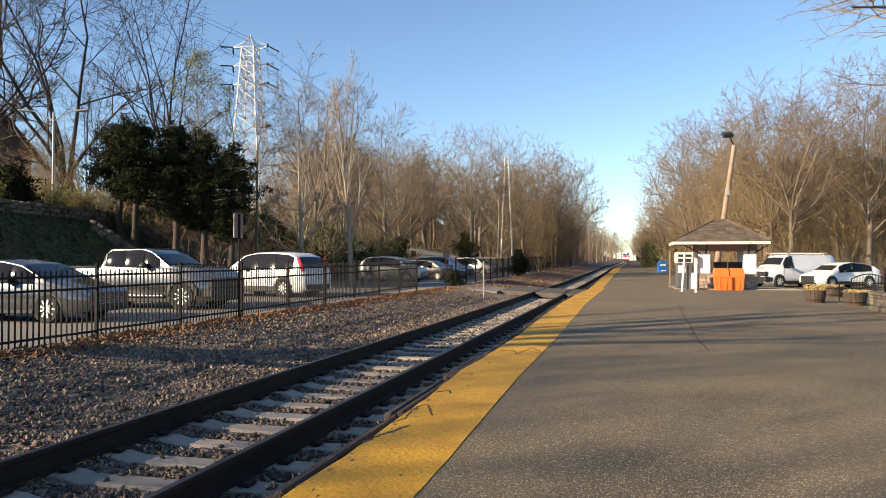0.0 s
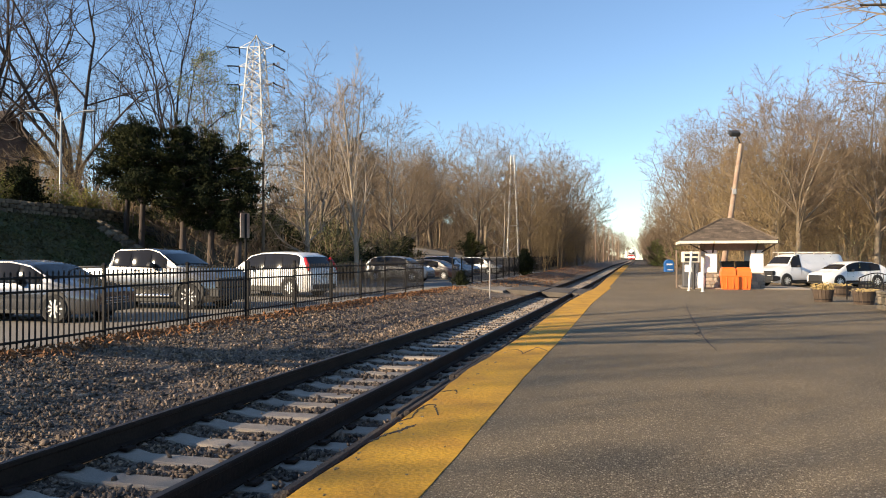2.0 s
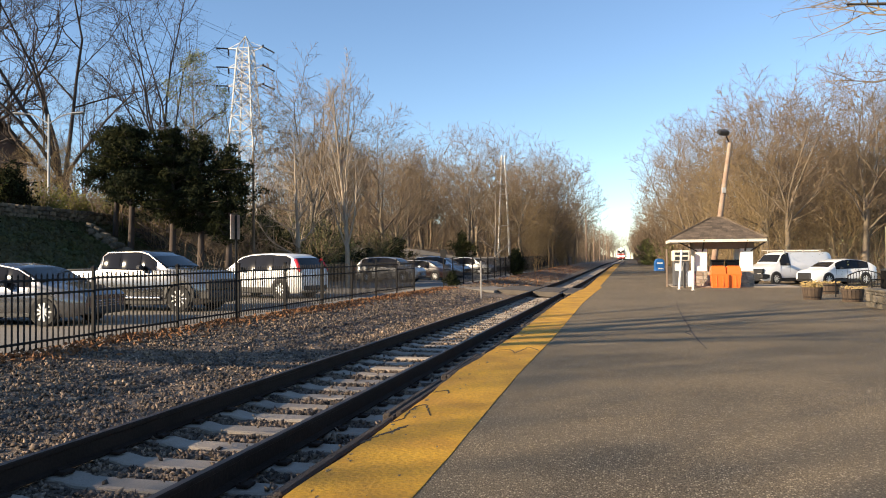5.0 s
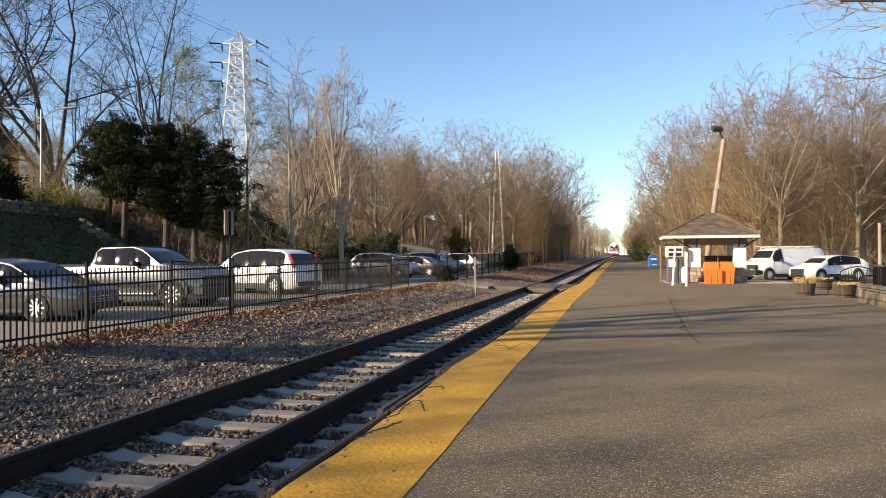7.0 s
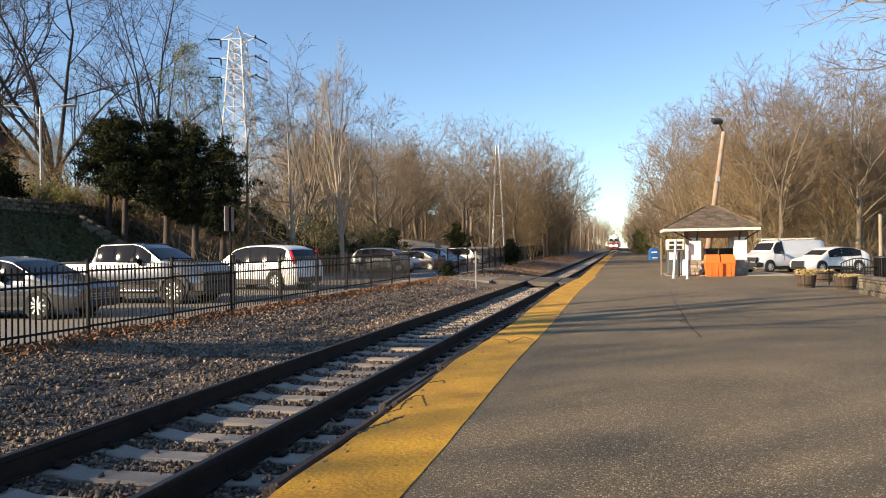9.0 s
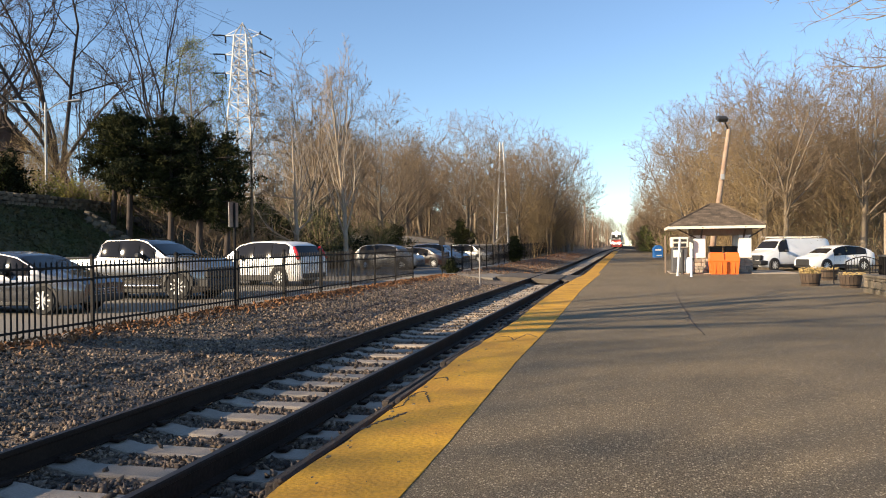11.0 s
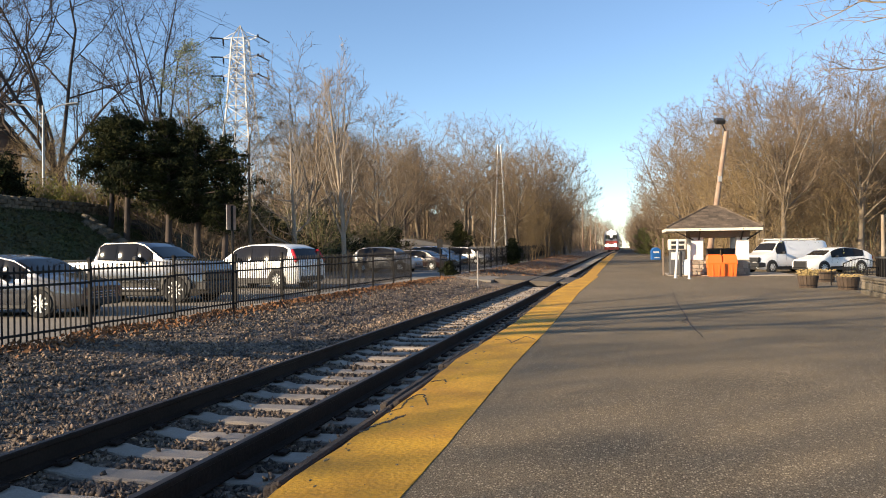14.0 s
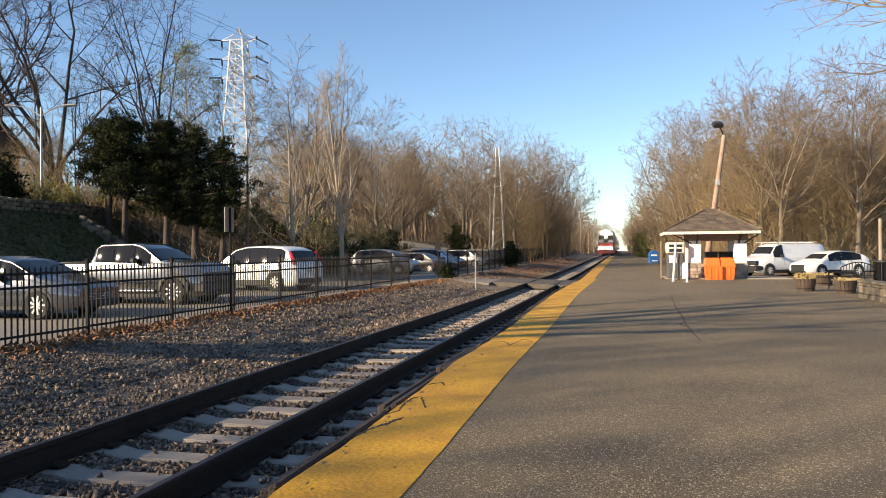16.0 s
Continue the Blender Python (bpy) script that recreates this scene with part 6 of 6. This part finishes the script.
# ---- train ----
def build_train():
    """Locomotive and coaches, nose at the origin and facing the camera's end of the line."""
    t = thing("train", pose(TRACK_X, 369, RAIL_Z + rise(378)), "white and red diesel passenger train with lit headlights", "train")
    red = paint("train_red", (0.30, 0.03, 0.025))
    dark = material("train_dark", (0.03, 0.03, 0.033), 0.5)
    steel = material("coach_steel", (0.5, 0.5, 0.5), 0.35, 0.8, scale=2, amount=0.15)
    mb = Mesher()
    rows = []
    for y, w, top in ((0.0, 1.25, 3.9), (0.35, 1.42, 4.2), (0.9, 1.5, 4.4), (17.5, 1.5, 4.4)):
        rows.append([(-w, y, 0.95), (w, y, 0.95), (w, y, 3.5), (w * 0.86, y, top - 0.12), (w * 0.5, y, top), (-w * 0.5, y, top), (-w * 0.86, y, top - 0.12), (-w, y, 3.5)])
    mb.sweep(True, rows)
    body = part("locomotive_body", mb, material("loco_grey_white", (0.36, 0.345, 0.335), 0.4, scale=1.5, amount=0.15), t, "dull white locomotive body")
    for s in (-1, 1):
        mb = Mesher()
        mb.box(s * 0.74 - 0.46, s * 0.74 + 0.46, -0.06, 0.3, 2.65, 3.5, 0.05)
        part("cab_window", mb, GLASS, body, "dark cab window")
        mb = Mesher()
        mb.lathe([(0.0, 0.06), (0.14, 0.05), (0.16, 0.0), (0.16, -0.2)], 14, pose(s * 0.78, -0.14, 1.3, 90, 0, 0))
        part("ditch_light", mb, glow("ditch_lamp", (1.0, 0.93, 0.8), 90.0), body, "lit white ditch light")
        mb = Mesher()
        mb.box(s * 1.44 - 0.08, s * 1.44 + 0.08, 0.6, 17, 1.4, 1.95, 0.03)
        part("stripe", mb, red, body, "red side stripe")
        mb = Mesher()
        mb.tube((s * 1.3, -0.02, 1.0), (s * 1.3, -0.02, 2.6), 0.03, n=6)
        part("grab_rail", mb, CHROME, body)
    mb = Mesher()
    mb.box(-1.27, 1.27, -0.05, 0.25, 1.55, 2.25, 0.05)
    part("nose_band", mb, red, body, "red band across the nose")
    mb = Mesher()
    mb.box(-0.35, 0.35, -0.07, 0.25, 2.3, 3.0, 0.04)
    part("nose_door", mb, dark, body, "dark nose door")
    mb = Mesher()
    mb.lathe([(0.0, 0.06), (0.26, 0.05), (0.3, 0.0), (0.3, -0.5)], 16, pose(0, -0.12, 4.1, 90, 0, 0))
    part("headlight", mb, glow("head_lamp", (1.0, 0.95, 0.85), 260.0), body, "lit white headlight")
    mb = Mesher()
    mb.sweep(True, [[(-1.45, -0.15, 0.3), (1.45, -0.15, 0.3), (1.45, -0.15, 1.0), (-1.45, -0.15, 1.0)], [(-1.3, 0.4, 0.3), (1.3, 0.4, 0.3), (1.45, 0.4, 1.0), (-1.45, 0.4, 1.0)]])
    part("pilot", mb, red, body, "red snow-plough pilot")
    mb = Mesher()
    mb.box(-0.18, 0.18, -0.55, -0.1, 0.75, 1.0, 0.04)
    part("coupler", mb, dark, body)
    wheel = Mesher()
    wheel.lathe([(0.0, 0.07), (0.44, 0.07), (0.46, 0.03), (0.5, -0.06), (0.0, -0.06)], 20, pose(0, 0, 0, 0, 90, 0))
    wd = wheel.data("wheel", RAIL, True)
    for y in (2.6, 5.2, 12.6, 15.2):
        for s in (-1, 1):
            part("wheel", wd, None, t, m=pose(s * 0.75, y, 0.5))
    cm = Mesher()
    rows = []
    for y in (0.0, 25.2):
        rows.append([(-1.5, y, 1.0), (1.5, y, 1.0), (1.52, y, 3.3), (1.25, y, 3.85), (0.6, y, 4.0), (-0.6, y, 4.0), (-1.25, y, 3.85), (-1.52, y, 3.3)])
    cm.sweep(True, rows)
    cd = cm.data("coach_body", steel)
    wm = Mesher()
    wm.box(-0.02, 0.02, -0.75, 0.75, 2.2, 2.95, 0.01)
    win = wm.data("window", GLASS)
    sm = Mesher()
    sm.box(-0.02, 0.02, 0.3, 24.9, 1.6, 1.95)
    stripe = sm.data("stripe", red)
    for k in range(4):
        y = 18.4 + 26.0 * k
        c = part("coach_body", cd, None, t, "stainless steel coach", m=pose(0, y, 0))
        for s in (-1, 1):
            part("stripe", stripe, None, c, "red side stripe", m=pose(s * 1.515, 0, 0))
            for i in range(11):
                part("window", win, None, c, m=pose(s * 1.515, 2.2 + i * 2.1, 0))
        for yy in (3.0, 5.2, 20.0, 22.2):
            for s in (-1, 1):
                part("wheel", wd, None, t, m=pose(s * 0.75, y + yy, 0.46))
    return t


train = build_train()


# ---- pieces of the track ----
def build_sleepers():
    prof = [(-1.29, 0.0), (-0.95, 0.0), (-0.55, -0.006), (-0.42, -0.034), (0.42, -0.034), (0.55, -0.006), (0.95, 0.0), (1.29, 0.0)]
    mb = Mesher()
    rows = []
    for x, z in prof:
        rows.append([(x, -0.14, z - 0.16), (x, -0.125, z - 0.012), (x, -0.105, z), (x, 0.105, z), (x, 0.125, z - 0.012), (x, 0.14, z - 0.16)])
    mb.sweep(True, rows)
    sd = mb.data("sleeper", CONCRETE)
    cl = Mesher()
    cl.box(-0.05, 0.05, -0.06, 0.06, 0.0, 0.03, 0.008)
    cl.tube((-0.02, -0.05, 0.035), (-0.02, 0.05, 0.035), 0.012, n=5)
    cd = cl.data("rail_clip", RAIL)
    rnd = random.Random(6)
    for k in range(-3, 165):
        y = 3.05 + 0.61 * k
        if 32.2 < y < 38.3:
            continue
        ob = part("sleeper", sd, None, track, m=pose(TRACK_X + veer(y) + rnd.uniform(-0.03, 0.03), y + rnd.uniform(-0.02, 0.02), rise(y) - 0.222 + rnd.uniform(-0.006, 0.004), 0, 0, rnd.uniform(-0.8, 0.8)))
        if k < 34:
            for x in (-0.9, -0.62, 0.62, 0.9):
                part("rail_clip", cd, None, track, m=pose(TRACK_X + x, y, -0.216))
    far = Mesher()
    for k in range(165, 520):
        y = 3.05 + 0.61 * k
        far.box(TRACK_X + veer(y) - 1.29, TRACK_X + veer(y) + 1.29, y - 0.12, y + 0.12, rise(y) - 0.3, rise(y) - 0.225)
    tagged(part("sleepers", far, CONCRETE, track), kind="stuff")


build_sleepers()


def build_stones():
    r = np.random.default_rng(3)
    n = 82000
    y = 2.2 + 60 * r.random(n) ** 2.4
    x = np.where(r.random(n) < 0.3, r.uniform(-4.9, -2.2, n), r.uniform(-8.4, -2.2, n))
    keep = ~((y > 31.5) & (y < 39.5) & (x > -6.3)) & ~(r.random(n) < 0.25 * (y > 20))
    x, y = x[keep], y[keep]
    n = len(x)
    z = np.array([ballast_top(a, b) for a, b in zip(x, y)])
    on_tie = (np.abs(((y - 3.05 + 0.305) % 0.61) - 0.305) < 0.165) & (np.abs(x - TRACK_X) < 1.27)
    cube = np.array([(1, 0, 0), (0, 1, 0), (-1, 0, 0), (0, -1, 0), (0, 0, 1), (0, 0, -1)], float)
    quads = np.array([(0, 1, 4), (1, 2, 4), (2, 3, 4), (3, 0, 4), (1, 0, 5), (2, 1, 5), (3, 2, 5), (0, 3, 5)])
    keep = ~on_tie | (r.random(n) < 0.03)
    x, y, z = x[keep], y[keep], z[keep] + np.where(on_tie[keep], 0.03, 0.0)
    n = len(x)
    rail = np.minimum(np.abs(x - TRACK_X - 0.7535), np.abs(x - TRACK_X + 0.7535)) < 0.1
    z = np.where(rail, z - 0.05, z)
    s = r.uniform(0.011, 0.032, (n, 1, 1)) * (1 + 0.2 * (y > 14))[:, None, None]
    loc = (cube[None] + 0.4 * r.normal(size=(n, 6, 3)).clip(-1.2, 1.2)) * s * r.uniform(0.5, 1.4, (n, 1, 3))
    q = r.normal(size=(n, 4))
    q /= np.linalg.norm(q, axis=1)[:, None]
    w, a, b, c = q.T
    R = np.stack([1 - 2 * (b * b + c * c), 2 * (a * b - c * w), 2 * (a * c + b * w), 2 * (a * b + c * w), 1 - 2 * (a * a + c * c), 2 * (b * c - a * w),
                  2 * (a * c - b * w), 2 * (b * c + a * w), 1 - 2 * (a * a + b * b)], 1).reshape(n, 3, 3)
    V = np.einsum("nij,nkj->nki", R, loc) + np.stack([x, y, z + 0.01], 1)[:, None, :]
    F = (quads[None] + 6 * np.arange(n)[:, None, None]).reshape(-1, 3)
    tagged(new("ballast_stones", raw_mesh("ballast_stones", V.reshape(-1, 3), F, STONE)), "loose angular grey and brown ballast stones", "gravel", kind="stuff")
    # fallen leaves along the fence, and scattered over the verge beyond the crossing
    n = 9200
    y = np.where(np.arange(n) < 5200, r.uniform(3, 34, n), r.uniform(39, 100, n))
    x = np.where(np.arange(n) < 5200, -8.45 + np.abs(r.normal(0, 0.38, n)) * r.choice([1, 1, 1, -0.6], n), r.uniform(-8.9, -5.4, n))
    c = np.stack([x, y, np.array([ballast_top(a, b) for a, b in zip(x, y)]) + 0.025 + 0.05 * r.random(n)], 1)
    v, f = leaves(c, [0.03] * n, 1, 0.05, 12, 0.4)
    tagged(new("fallen_leaves", raw_mesh("fallen_leaves", v, f, LEAFLITTER)), "drift of rust-brown fallen leaves along the fence", "leaves", kind="stuff")


build_stones()


def motions():
    rows = []
    for k in range(0, 33):
        t = k * 0.5
        y = 369 - 14.6 * t
        rows.append((t, pose(TRACK_X + veer(y + 9), y, RAIL_Z + rise(y + 9) - 0.02)))
    walk(train, rows)


motions()
